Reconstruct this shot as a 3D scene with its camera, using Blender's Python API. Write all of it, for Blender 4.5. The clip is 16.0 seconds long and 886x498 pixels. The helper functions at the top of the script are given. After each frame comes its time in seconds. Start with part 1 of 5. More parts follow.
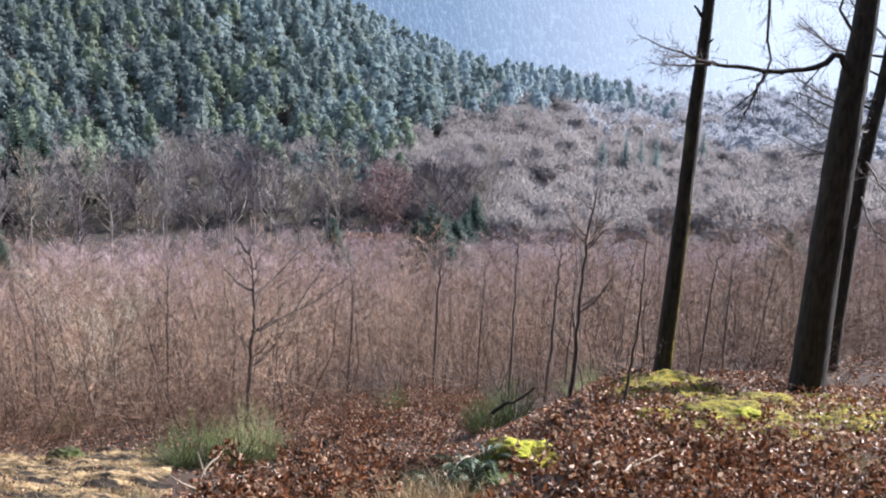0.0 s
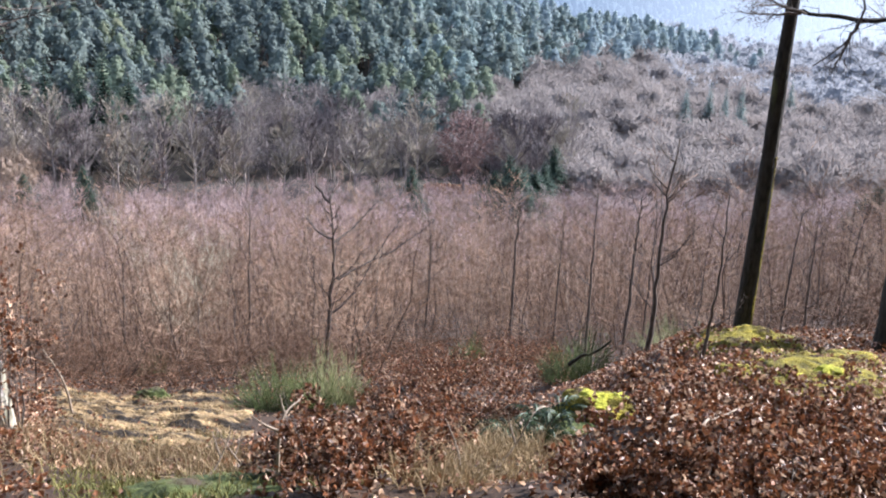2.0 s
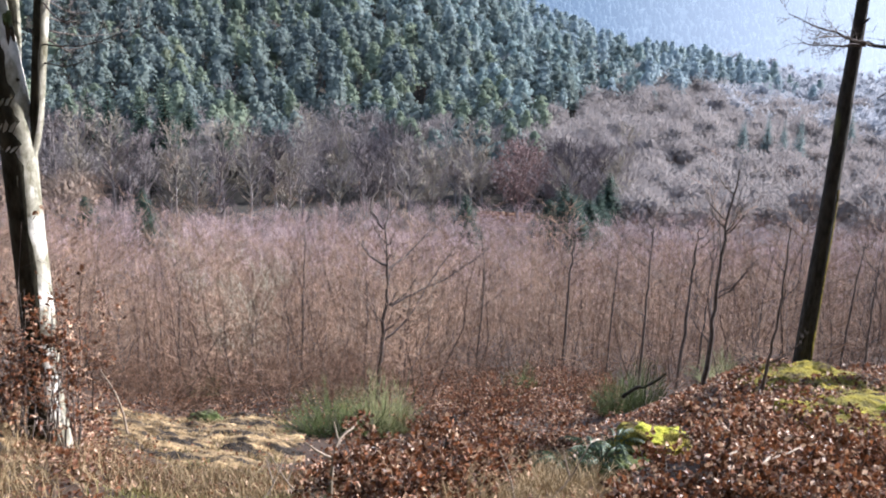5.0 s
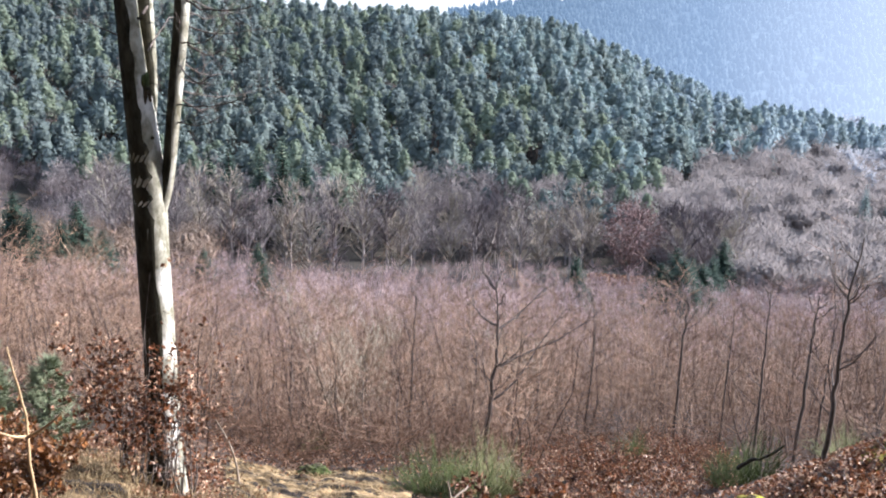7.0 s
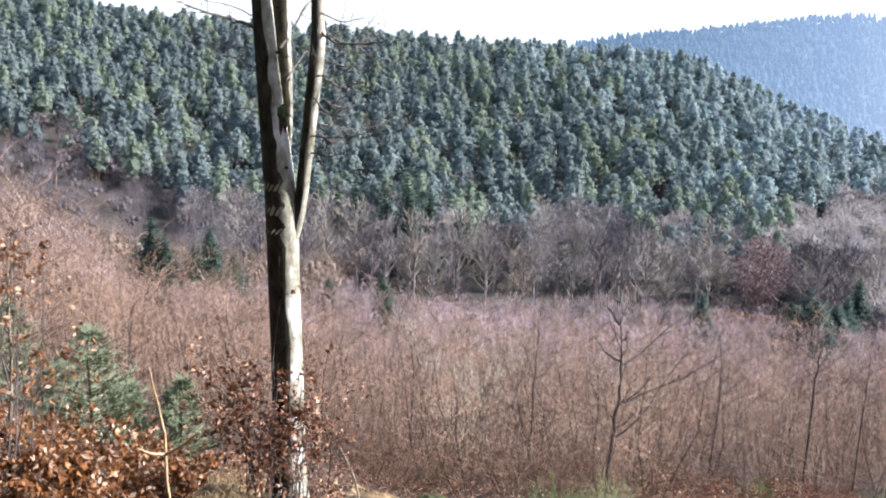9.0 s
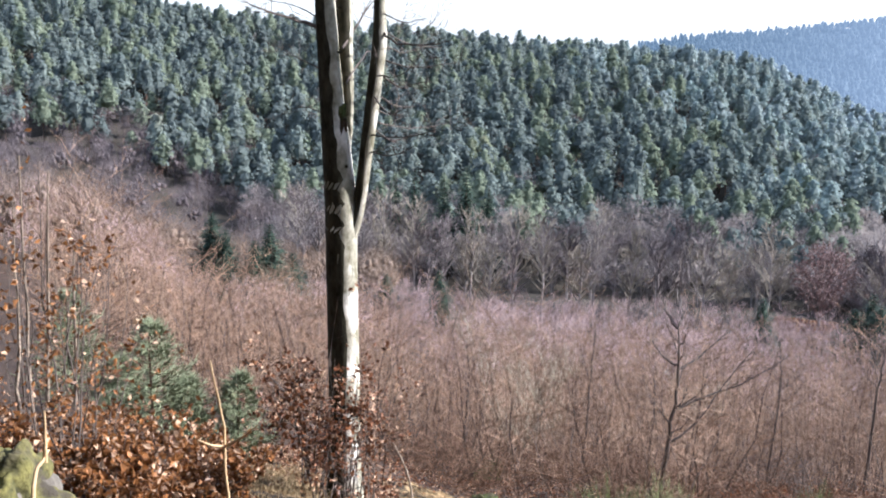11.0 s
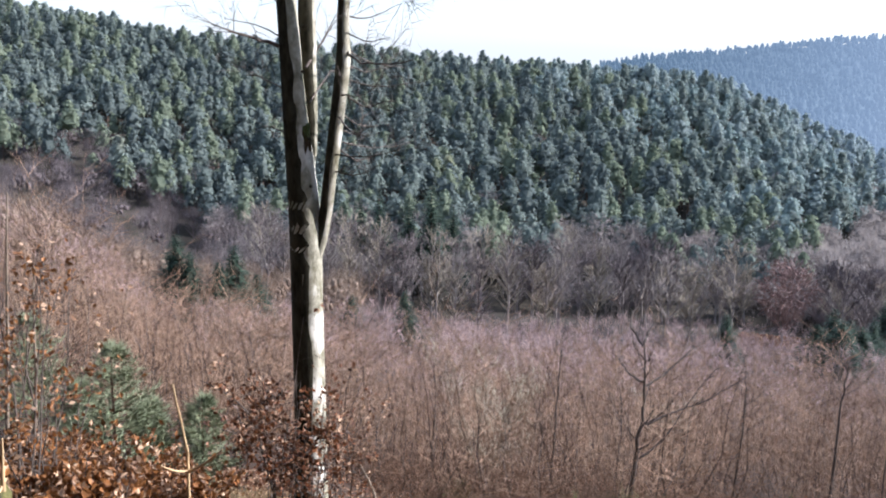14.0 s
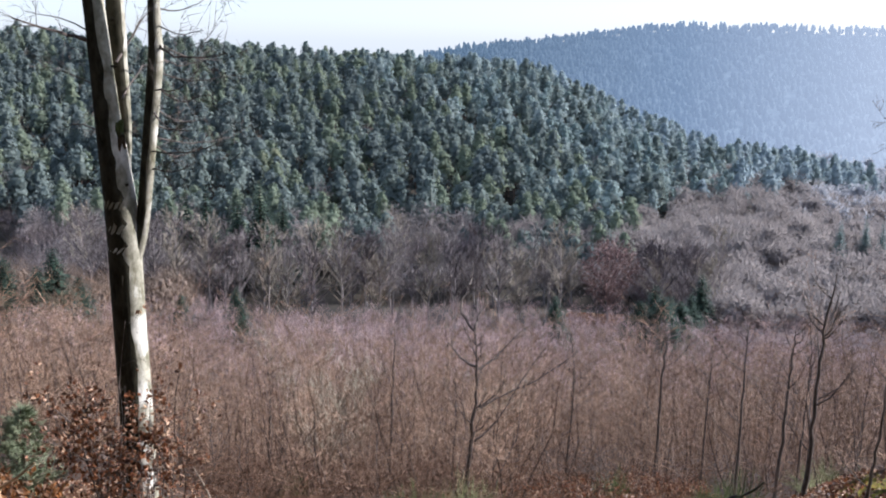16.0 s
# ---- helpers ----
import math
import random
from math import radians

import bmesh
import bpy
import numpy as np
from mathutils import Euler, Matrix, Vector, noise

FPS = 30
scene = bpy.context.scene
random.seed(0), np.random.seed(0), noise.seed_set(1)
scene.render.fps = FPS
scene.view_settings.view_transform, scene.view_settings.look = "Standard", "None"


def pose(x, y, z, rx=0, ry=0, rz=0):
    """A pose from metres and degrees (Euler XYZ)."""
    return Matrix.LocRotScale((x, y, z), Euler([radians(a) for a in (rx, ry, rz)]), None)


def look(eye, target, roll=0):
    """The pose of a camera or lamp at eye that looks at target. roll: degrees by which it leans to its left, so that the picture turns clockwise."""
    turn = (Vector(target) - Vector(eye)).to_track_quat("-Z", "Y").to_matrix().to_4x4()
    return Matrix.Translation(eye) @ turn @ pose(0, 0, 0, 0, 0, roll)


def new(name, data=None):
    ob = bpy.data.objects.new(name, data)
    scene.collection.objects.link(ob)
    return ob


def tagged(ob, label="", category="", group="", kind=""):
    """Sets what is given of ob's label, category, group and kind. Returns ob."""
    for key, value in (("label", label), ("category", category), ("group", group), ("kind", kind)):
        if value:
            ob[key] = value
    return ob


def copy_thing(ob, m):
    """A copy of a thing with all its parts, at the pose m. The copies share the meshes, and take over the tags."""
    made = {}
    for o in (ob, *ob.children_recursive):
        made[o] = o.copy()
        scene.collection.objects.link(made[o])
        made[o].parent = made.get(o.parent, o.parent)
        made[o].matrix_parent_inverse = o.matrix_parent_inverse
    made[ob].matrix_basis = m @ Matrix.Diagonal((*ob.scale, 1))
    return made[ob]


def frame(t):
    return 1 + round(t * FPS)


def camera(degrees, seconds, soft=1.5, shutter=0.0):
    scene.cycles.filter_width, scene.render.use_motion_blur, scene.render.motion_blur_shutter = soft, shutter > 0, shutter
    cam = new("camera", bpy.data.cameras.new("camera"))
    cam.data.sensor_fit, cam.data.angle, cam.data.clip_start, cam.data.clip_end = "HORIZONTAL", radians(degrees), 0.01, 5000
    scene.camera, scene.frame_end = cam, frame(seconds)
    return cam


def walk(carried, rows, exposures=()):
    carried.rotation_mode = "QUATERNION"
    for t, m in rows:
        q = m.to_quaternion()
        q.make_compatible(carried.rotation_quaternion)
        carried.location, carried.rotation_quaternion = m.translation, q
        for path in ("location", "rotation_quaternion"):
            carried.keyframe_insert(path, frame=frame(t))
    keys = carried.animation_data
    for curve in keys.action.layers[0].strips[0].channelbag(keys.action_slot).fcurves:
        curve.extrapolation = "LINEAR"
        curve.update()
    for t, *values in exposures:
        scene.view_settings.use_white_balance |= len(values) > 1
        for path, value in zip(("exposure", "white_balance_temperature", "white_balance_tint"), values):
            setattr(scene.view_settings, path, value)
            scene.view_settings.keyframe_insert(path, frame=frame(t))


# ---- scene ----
EYE = 1.6
cam = camera(44.85, 16.0, soft=2.0)
# seconds, place from the first eye in metres, turn to the left, tilt up, roll
ROWS = [
    (0.0, 0.001, 0.004, -0.002, 0.21, -15.02, 1.49),
    (0.5, -0.006, 0.013, -0.007, 1.33, -15.71, 1.19),
    (1.0, -0.010, -0.003, -0.004, 2.52, -16.13, 1.58),
    (1.5, -0.016, -0.018, -0.003, 3.75, -16.93, 1.65),
    (2.0, -0.008, -0.013, -0.006, 4.47, -17.72, 1.11),
    (2.5, -0.012, 0.007, -0.006, 4.84, -17.80, 0.77),
    (3.0, -0.019, -0.005, -0.005, 5.63, -17.32, 0.93),
    (3.5, -0.025, -0.027, 0.003, 6.69, -17.09, 1.06),
    (4.0, -0.020, -0.017, -0.001, 7.26, -16.70, 1.24),
    (6.3, -0.059, 0.027, -0.005, 8.12, -15.92, 0.68),
    (6.5, -0.061, -0.030, 0.024, 9.07, -15.66, 0.95),
    (7.0, -0.082, -0.042, 0.019, 13.52, -13.26, 1.11),
    (7.5, -0.082, -0.092, 0.028, 16.71, -12.09, 0.54),
    (8.0, -0.094, -0.080, 0.027, 18.98, -11.84, 0.61),
    (8.5, -0.112, -0.053, 0.021, 20.26, -11.78, 0.69),
    (9.0, -0.103, -0.070, 0.025, 20.25, -11.67, 0.93),
    (11.3, -0.087, -0.107, 0.038, 23.52, -11.76, 1.29),
    (11.5, -0.100, -0.067, 0.022, 21.95, -11.63, 0.54),
    (12.0, -0.091, -0.033, 0.024, 18.06, -11.28, 0.67),
    (12.5, -0.060, -0.116, 0.037, 16.52, -11.37, 1.14),
    (13.0, -0.089, -0.117, 0.032, 19.81, -11.26, 1.39),
    (13.5, -0.112, -0.097, 0.030, 22.31, -10.81, 1.61),
    (14.0, -0.109, -0.067, 0.025, 21.51, -10.67, 1.08),
    (14.5, -0.080, -0.075, 0.035, 19.29, -10.73, 1.18),
    (15.0, -0.076, -0.053, 0.028, 17.43, -10.74, 0.70),
    (15.5, -0.074, -0.025, 0.022, 14.70, -11.04, 0.56),
    (16.0, -0.047, -0.063, 0.032, 12.39, -11.03, 0.46),
]
walk(cam, [(t, pose(x, y, EYE + z, 90 + tilt, 0, turn) @ pose(0, 0, 0, 0, 0, roll)) for t, x, y, z, turn, tilt, roll in ROWS],
     exposures=[(t, stops, 5450, 15) for t, stops in ((0.0, 1.52), (1.0, 1.63), (4.2, 1.6), (6.5, 1.6), (7.5, 1.75), (9.2, 1.75), (11.3, 1.57), (13.0, 1.53), (14.5, 1.2), (16.0, 1.12))])

# ---- light ----
SUN_SIDE, SUN_UP = 61.0, 29.0
world = bpy.data.worlds.new("winter_sky")
scene.world = world
world.use_nodes = True
wn = world.node_tree
sky = wn.nodes.new("ShaderNodeTexSky")
sky.sky_type, sky.sun_disc = "NISHITA", False
sky.sun_elevation, sky.sun_rotation = radians(SUN_UP), radians(SUN_SIDE)
sky.air_density, sky.dust_density = 1.0, 0.6
wn.links.new(sky.outputs[0], wn.nodes["Background"].inputs[0])
wn.nodes["Background"].inputs[1].default_value = 0.045
veil = wn.nodes.new("ShaderNodeBackground")  # thin high cloud over the whole sky
veil.inputs[0].default_value, veil.inputs[1].default_value = (0.86, 0.925, 1.0, 1), 0.26
whole = wn.nodes.new("ShaderNodeAddShader")
wn.links.new(wn.nodes["Background"].outputs[0], whole.inputs[0])
wn.links.new(veil.outputs[0], whole.inputs[1])
wn.links.new(whole.outputs[0], wn.nodes["World Output"].inputs[0])
sun_data = bpy.data.lights.new("sun", "SUN")
sun_data.energy, sun_data.angle, sun_data.color = 5.0, radians(0.6), (1.0, 0.905, 0.775)
sun = new("sun", sun_data)
SUN_WAY = Vector((math.sin(radians(SUN_SIDE)) * math.cos(radians(SUN_UP)), math.cos(radians(SUN_SIDE)) * math.cos(radians(SUN_UP)), math.sin(radians(SUN_UP))))
sun.matrix_world = look(SUN_WAY * 100, (0, 0, 0))


# ---- materials ----
def node(tree, kind, **values):
    n = tree.nodes.new(kind)
    for key, value in values.items():
        n.inputs[key].default_value = value
    return n


def surface(name, dark, light, grain=3.0, rough=0.85, bump=0.3, patch=None, patch_scale=0.4, patch_share=0.5, through_light=0.0, vary=0.35, stretch=(1, 1, 1), gloss=0.3, tall=0.02, needle=0.0):
    """Two tones by fine noise, a third tone in larger patches, each loose piece a little lighter or darker."""
    m = bpy.data.materials.new(name)
    m.use_nodes = True
    t = m.node_tree
    link = t.links.new
    bsdf = t.nodes["Principled BSDF"]
    place = t.nodes.new("ShaderNodeNewGeometry")
    scaled = t.nodes.new("ShaderNodeVectorMath")
    scaled.operation = "MULTIPLY"
    scaled.inputs[1].default_value = stretch
    link(place.outputs["Position"], scaled.inputs[0])
    fine = node(t, "ShaderNodeTexNoise", Scale=grain, Detail=6.0, Roughness=0.65)
    link(scaled.outputs[0], fine.inputs["Vector"])
    ramp = t.nodes.new("ShaderNodeValToRGB")
    ramp.color_ramp.elements[0].position, ramp.color_ramp.elements[1].position = 0.32, 0.68
    ramp.color_ramp.elements[0].color, ramp.color_ramp.elements[1].color = (*dark, 1), (*light, 1)
    link(fine.outputs["Fac"], ramp.inputs[0])
    colour = ramp.outputs[0]
    if patch:
        broad = node(t, "ShaderNodeTexNoise", Scale=patch_scale, Detail=4.0, Roughness=0.6)
        link(scaled.outputs[0], broad.inputs["Vector"])
        edge = t.nodes.new("ShaderNodeValToRGB")
        edge.color_ramp.elements[0].position, edge.color_ramp.elements[1].position = 0.98 - patch_share * 0.9, 1.1 - patch_share * 0.9
        link(broad.outputs["Fac"], edge.inputs[0])
        mix = t.nodes.new("ShaderNodeMix")
        mix.data_type = "RGBA"
        link(edge.outputs[0], mix.inputs[0])
        link(colour, mix.inputs[6])
        mix.inputs[7].default_value = (*patch, 1)
        colour = mix.outputs[2]
    if vary:
        span = node(t, "ShaderNodeMapRange")
        span.inputs[3].default_value, span.inputs[4].default_value = 1 - vary, 1 + vary
        link(place.outputs["Random Per Island"], span.inputs[0])
        tone = t.nodes.new("ShaderNodeVectorMath")
        tone.operation = "SCALE"
        link(colour, tone.inputs[0])
        link(span.outputs[0], tone.inputs["Scale"])
        colour = tone.outputs[0]
    link(colour, bsdf.inputs["Base Color"])
    bsdf.inputs["Roughness"].default_value = rough
    bsdf.inputs["Specular IOR Level"].default_value = gloss
    if bump:
        relief = node(t, "ShaderNodeBump", Strength=bump, Distance=tall)
        ridge = fine
        if needle:
            ridge = node(t, "ShaderNodeTexNoise", Scale=needle, Detail=3.0, Roughness=0.7)
            link(place.outputs["Position"], ridge.inputs["Vector"])
        link(ridge.outputs["Fac"], relief.inputs["Height"])
        link(relief.outputs[0], bsdf.inputs["Normal"])
    if through_light:
        thin = t.nodes.new("ShaderNodeBsdfTranslucent")
        link(colour, thin.inputs[0])
        both = t.nodes.new("ShaderNodeMixShader")
        both.inputs[0].default_value = through_light
        link(bsdf.outputs[0], both.inputs[1])
        link(thin.outputs[0], both.inputs[2])
        link(both.outputs[0], t.nodes["Material Output"].inputs[0])
    return m


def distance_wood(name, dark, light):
    """Distant backdrop of wooded hills a kilometre off; haze painted in as glow, stronger towards the sun."""
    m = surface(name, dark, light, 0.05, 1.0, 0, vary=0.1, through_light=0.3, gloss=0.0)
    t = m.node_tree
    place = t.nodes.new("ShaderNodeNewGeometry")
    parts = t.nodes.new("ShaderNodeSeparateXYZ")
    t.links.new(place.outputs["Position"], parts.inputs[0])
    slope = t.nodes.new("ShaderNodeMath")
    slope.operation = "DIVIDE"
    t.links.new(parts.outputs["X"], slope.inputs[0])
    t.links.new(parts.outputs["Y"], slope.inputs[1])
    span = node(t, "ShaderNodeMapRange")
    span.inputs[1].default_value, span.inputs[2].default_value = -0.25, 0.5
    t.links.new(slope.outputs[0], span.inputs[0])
    # Emission colours that paint in the haze, by direction.
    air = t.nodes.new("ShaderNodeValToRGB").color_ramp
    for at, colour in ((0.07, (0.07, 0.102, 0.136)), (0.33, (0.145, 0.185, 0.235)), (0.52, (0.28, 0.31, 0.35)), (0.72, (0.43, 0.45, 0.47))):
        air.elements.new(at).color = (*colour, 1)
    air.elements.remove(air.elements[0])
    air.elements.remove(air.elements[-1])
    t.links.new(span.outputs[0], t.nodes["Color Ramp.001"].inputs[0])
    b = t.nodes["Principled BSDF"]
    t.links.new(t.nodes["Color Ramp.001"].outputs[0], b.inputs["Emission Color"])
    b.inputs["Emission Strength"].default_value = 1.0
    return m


LITTER = surface("leaf_litter", (0.012, 0.007, 0.005), (0.071, 0.038, 0.018), 14.0, 0.9, 0.9, (0.09, 0.08, 0.032), 0.35, 0.35, vary=0)
# Dark needle litter, also used to paint shade under the valley-edge trees.
NEEDLE_SHADE_FLOOR = surface("needle_litter_and_shade", (0.018, 0.016, 0.011), (0.06, 0.047, 0.033), 0.8, 0.95, 0.5, vary=0)
DEAD_LEAF = surface("dead_beech_leaf", (0.048, 0.02, 0.009), (0.245, 0.098, 0.04), 9.0, 0.48, 0.2, through_light=0.3, vary=0.7, gloss=0.32)
COPPER_LEAF = surface("copper_beech_leaf", (0.08, 0.033, 0.012), (0.36, 0.16, 0.052), 9.0, 0.48, 0.2, through_light=0.35, vary=0.6, gloss=0.3)
PALE_LEAF = surface("faded_leaf", (0.36, 0.22, 0.13), (0.62, 0.43, 0.28), 9.0, 0.5, 0.2, through_light=0.25, vary=0.4, gloss=0.3)
GREY_BARK = surface("beech_bark", (0.10, 0.09, 0.045), (0.47, 0.44, 0.35), 7.0, 0.8, 0.8, (0.70, 0.67, 0.59), 3.0, 0.5, vary=0, stretch=(1, 1, 0.7))
# Algae darkened to stand in for shade; also colours the branch scars.
ALGAE_SHADE = surface("bark_algae_shade", (0.012, 0.011, 0.007), (0.07, 0.063, 0.042), 11.0, 0.9, 0.8, (0.075, 0.08, 0.03), 3.0, 0.35, vary=0, stretch=(1, 1, 0.4), gloss=0.1)
DARK_BARK = surface("dark_bark", (0.010, 0.009, 0.007), (0.05, 0.043, 0.034), 22.0, 0.9, 1.0, (0.10, 0.11, 0.025), 1.5, 0.42, vary=0, stretch=(1, 1, 0.3))
SAPLING_BARK = surface("sapling_bark", (0.042, 0.033, 0.028), (0.145, 0.115, 0.095), 20.0, 0.85, 0.3, vary=0.2, stretch=(1, 1, 0.4))
TWIG = surface("brown_twig", (0.1, 0.057, 0.034), (0.385, 0.25, 0.165), 0.5, 0.75, 0, (0.385, 0.277, 0.184), 0.09, 0.42, vary=0.6)
PALE_STEM = surface("pale_thicket_stem", (0.19, 0.13, 0.085), (0.42, 0.31, 0.215), 6.0, 0.85, 0, vary=0.3)
# Paler copy of the twig colour, painting in sunlit tops and haze downslope.
VALE_TWIG = surface("hazed_pinkish_twig", (0.242, 0.168, 0.153), (0.572, 0.43, 0.403), 0.3, 0.8, 0, (0.514, 0.407, 0.379), 0.06, 0.42, vary=0.4, gloss=0.1)
STEM_BARK = surface("thicket_stem_bark", (0.06, 0.042, 0.033), (0.19, 0.135, 0.108), 6.0, 0.85, 0, vary=0.35)
BRAMBLE = surface("bramble_stems", (0.06, 0.031, 0.017), (0.2, 0.112, 0.062), 2.0, 0.75, 0, vary=0.5)
BARE_WOOD = surface("bare_wood_twig", (0.15, 0.13, 0.125), (0.38, 0.335, 0.31), 0.25, 0.9, 0, (0.24, 0.19, 0.175), 0.08, 0.42, vary=0.15, gloss=0.05, through_light=0.3)
TAN_WOOD = surface("tan_wood_twig", (0.19, 0.165, 0.13), (0.46, 0.40, 0.32), 0.25, 0.9, 0, (0.31, 0.25, 0.20), 0.08, 0.42, vary=0.15, gloss=0.05, through_light=0.3)
MAUVE_WOOD = surface("mauve_wood_twig", (0.085, 0.072, 0.076), (0.25, 0.21, 0.205), 0.12, 0.9, 0, (0.20, 0.155, 0.15), 0.05, 0.42, vary=0.1, gloss=0.05, through_light=0.3)
# Twig colour paled to put the valley's haze into it.
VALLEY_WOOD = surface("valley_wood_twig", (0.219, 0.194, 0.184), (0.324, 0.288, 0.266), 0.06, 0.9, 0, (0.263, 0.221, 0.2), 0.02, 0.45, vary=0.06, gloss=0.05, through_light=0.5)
HOLLOW_WOOD = surface("hollow_wood_twig", (0.12, 0.09, 0.07), (0.29, 0.22, 0.167), 0.15, 0.9, 0, (0.25, 0.205, 0.153), 0.05, 0.4, vary=0.2, gloss=0.05)
RED_TWIG = surface("red_brown_beech_leaf", (0.14, 0.09, 0.08), (0.24, 0.155, 0.135), 0.5, 0.8, 0, vary=0.3)
PINE = surface("pine_needles", (0.129, 0.16, 0.151), (0.232, 0.268, 0.234), 0.5, 0.9, 0, (0.264, 0.271, 0.201), 0.06, 0.36, through_light=0.47, vary=0.12, gloss=0.05)
OLIVE_PINE = surface("olive_pine_needles", (0.13, 0.16, 0.118), (0.25, 0.285, 0.198), 0.5, 0.9, 0, (0.28, 0.28, 0.175), 0.06, 0.36, through_light=0.47, vary=0.12, gloss=0.05)
DUSKY_PINE = surface("dusky_pine_needles", (0.099, 0.122, 0.12), (0.175, 0.206, 0.189), 0.5, 0.9, 0, (0.192, 0.204, 0.171), 0.06, 0.36, through_light=0.45, vary=0.12, gloss=0.05)
TURF = surface("dead_turf", (0.13, 0.08, 0.034), (0.43, 0.30, 0.145), 6.0, 0.9, 1.0, (0.02, 0.013, 0.007), 2.6, 0.6, vary=0, stretch=(0.5, 1.4, 1), tall=0.08)
SPRUCE = surface("spruce_needles", (0.014, 0.028, 0.018), (0.036, 0.062, 0.038), 0.4, 0.8, 0, vary=0.4)
YOUNG_PINE = surface("young_pine_needles", (0.13, 0.155, 0.085), (0.30, 0.33, 0.205), 2.0, 0.7, 0, through_light=0.2, vary=0.4)
# Lighter copy of the pine bark with sunlight put into its colour.
SUNLIT_PINE_BARK = surface("sunlit_pine_bark", (0.16, 0.115, 0.085), (0.36, 0.28, 0.22), 1.0, 0.9, 0, vary=0)
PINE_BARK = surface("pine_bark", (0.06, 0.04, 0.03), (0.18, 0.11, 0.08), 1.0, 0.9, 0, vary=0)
MOSS = surface("moss", (0.028, 0.024, 0.007), (0.34, 0.275, 0.028), 9.0, 0.95, 1.0, (0.06, 0.036, 0.02), 3.4, 0.48, vary=0, tall=0.09)
GREEN_MOSS = surface("green_moss", (0.02, 0.03, 0.009), (0.095, 0.11, 0.025), 12.0, 0.95, 0.9, (0.06, 0.042, 0.025), 2.5, 0.52, vary=0, tall=0.03)
BOULDER_MOSS = surface("boulder_moss", (0.03, 0.03, 0.012), (0.20, 0.18, 0.055), 9.0, 0.95, 0.9, (0.05, 0.042, 0.03), 3.0, 0.5, vary=0, tall=0.04)
BRIGHT_MOSS = surface("bright_moss", (0.14, 0.145, 0.012), (0.38, 0.365, 0.03), 14.0, 0.95, 0.9, vary=0.2, tall=0.04)
ROCK = surface("sandstone", (0.06, 0.052, 0.042), (0.18, 0.16, 0.13), 5.0, 0.9, 0.8, (0.13, 0.15, 0.06), 2.5, 0.4, vary=0, tall=0.05)
STRAW = surface("dead_grass", (0.145, 0.096, 0.044), (0.357, 0.264, 0.14), 3.0, 0.8, 0, through_light=0.2, vary=0.35)
GREEN_GRASS = surface("green_grass", (0.065, 0.068, 0.018), (0.22, 0.20, 0.062), 3.0, 0.8, 0, through_light=0.2, vary=0.35)
BROOM = surface("broom_stems", (0.034, 0.052, 0.012), (0.115, 0.14, 0.038), 3.0, 0.75, 0, vary=0.4)
PALE_BROOM = surface("pale_broom_stems", (0.14, 0.155, 0.06), (0.28, 0.28, 0.13), 3.0, 0.75, 0, vary=0.35)
FERN = surface("fern_frond", (0.0115, 0.026, 0.0064), (0.042, 0.068, 0.0168), 9.0, 0.5, 0.2, vary=0.35, gloss=0.3)
PALE_WOOD = surface("bleached_wood", (0.14, 0.105, 0.075), (0.34, 0.27, 0.20), 12.0, 0.8, 0.3, vary=0, stretch=(1, 1, 0.3))
YELLOW_WOOD = surface("peeled_wood", (0.34, 0.22, 0.11), (0.56, 0.40, 0.22), 12.0, 0.7, 0.2, vary=0)
PALE_TWIG = surface("pale_willow_twig", (0.29, 0.265, 0.18), (0.50, 0.46, 0.345), 2.0, 0.75, 0, vary=0.3)
HAZE_GLOW_WOOD = distance_wood("haze_glow_wood", (0.03, 0.042, 0.045), (0.075, 0.09, 0.095))
# Needle colours made paler and bluer in steps to paint in haze.
HAZED_PINE = surface("hazed_pine_needles", (0.182, 0.233, 0.231), (0.289, 0.351, 0.326), 0.5, 0.9, 0, (0.305, 0.319, 0.259), 0.09, 0.32, through_light=0.47, vary=0.1, gloss=0.05)
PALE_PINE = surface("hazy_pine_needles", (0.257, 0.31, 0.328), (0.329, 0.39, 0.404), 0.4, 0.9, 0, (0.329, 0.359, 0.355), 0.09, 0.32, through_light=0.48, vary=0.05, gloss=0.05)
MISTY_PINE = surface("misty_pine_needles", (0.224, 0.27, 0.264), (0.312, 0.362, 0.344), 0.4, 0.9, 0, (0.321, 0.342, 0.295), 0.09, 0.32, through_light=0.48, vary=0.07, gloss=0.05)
# A still paler twig colour, painting in haze beyond 400 m.
HAZY_WOOD = surface("hazed_valley_twig", (0.322, 0.325, 0.343), (0.382, 0.388, 0.404), 0.06, 0.9, 0, (0.366, 0.361, 0.372), 0.03, 0.45, through_light=0.5, vary=0.03, gloss=0.05)

# ---- shapes ----
dice = np.random.default_rng(7)


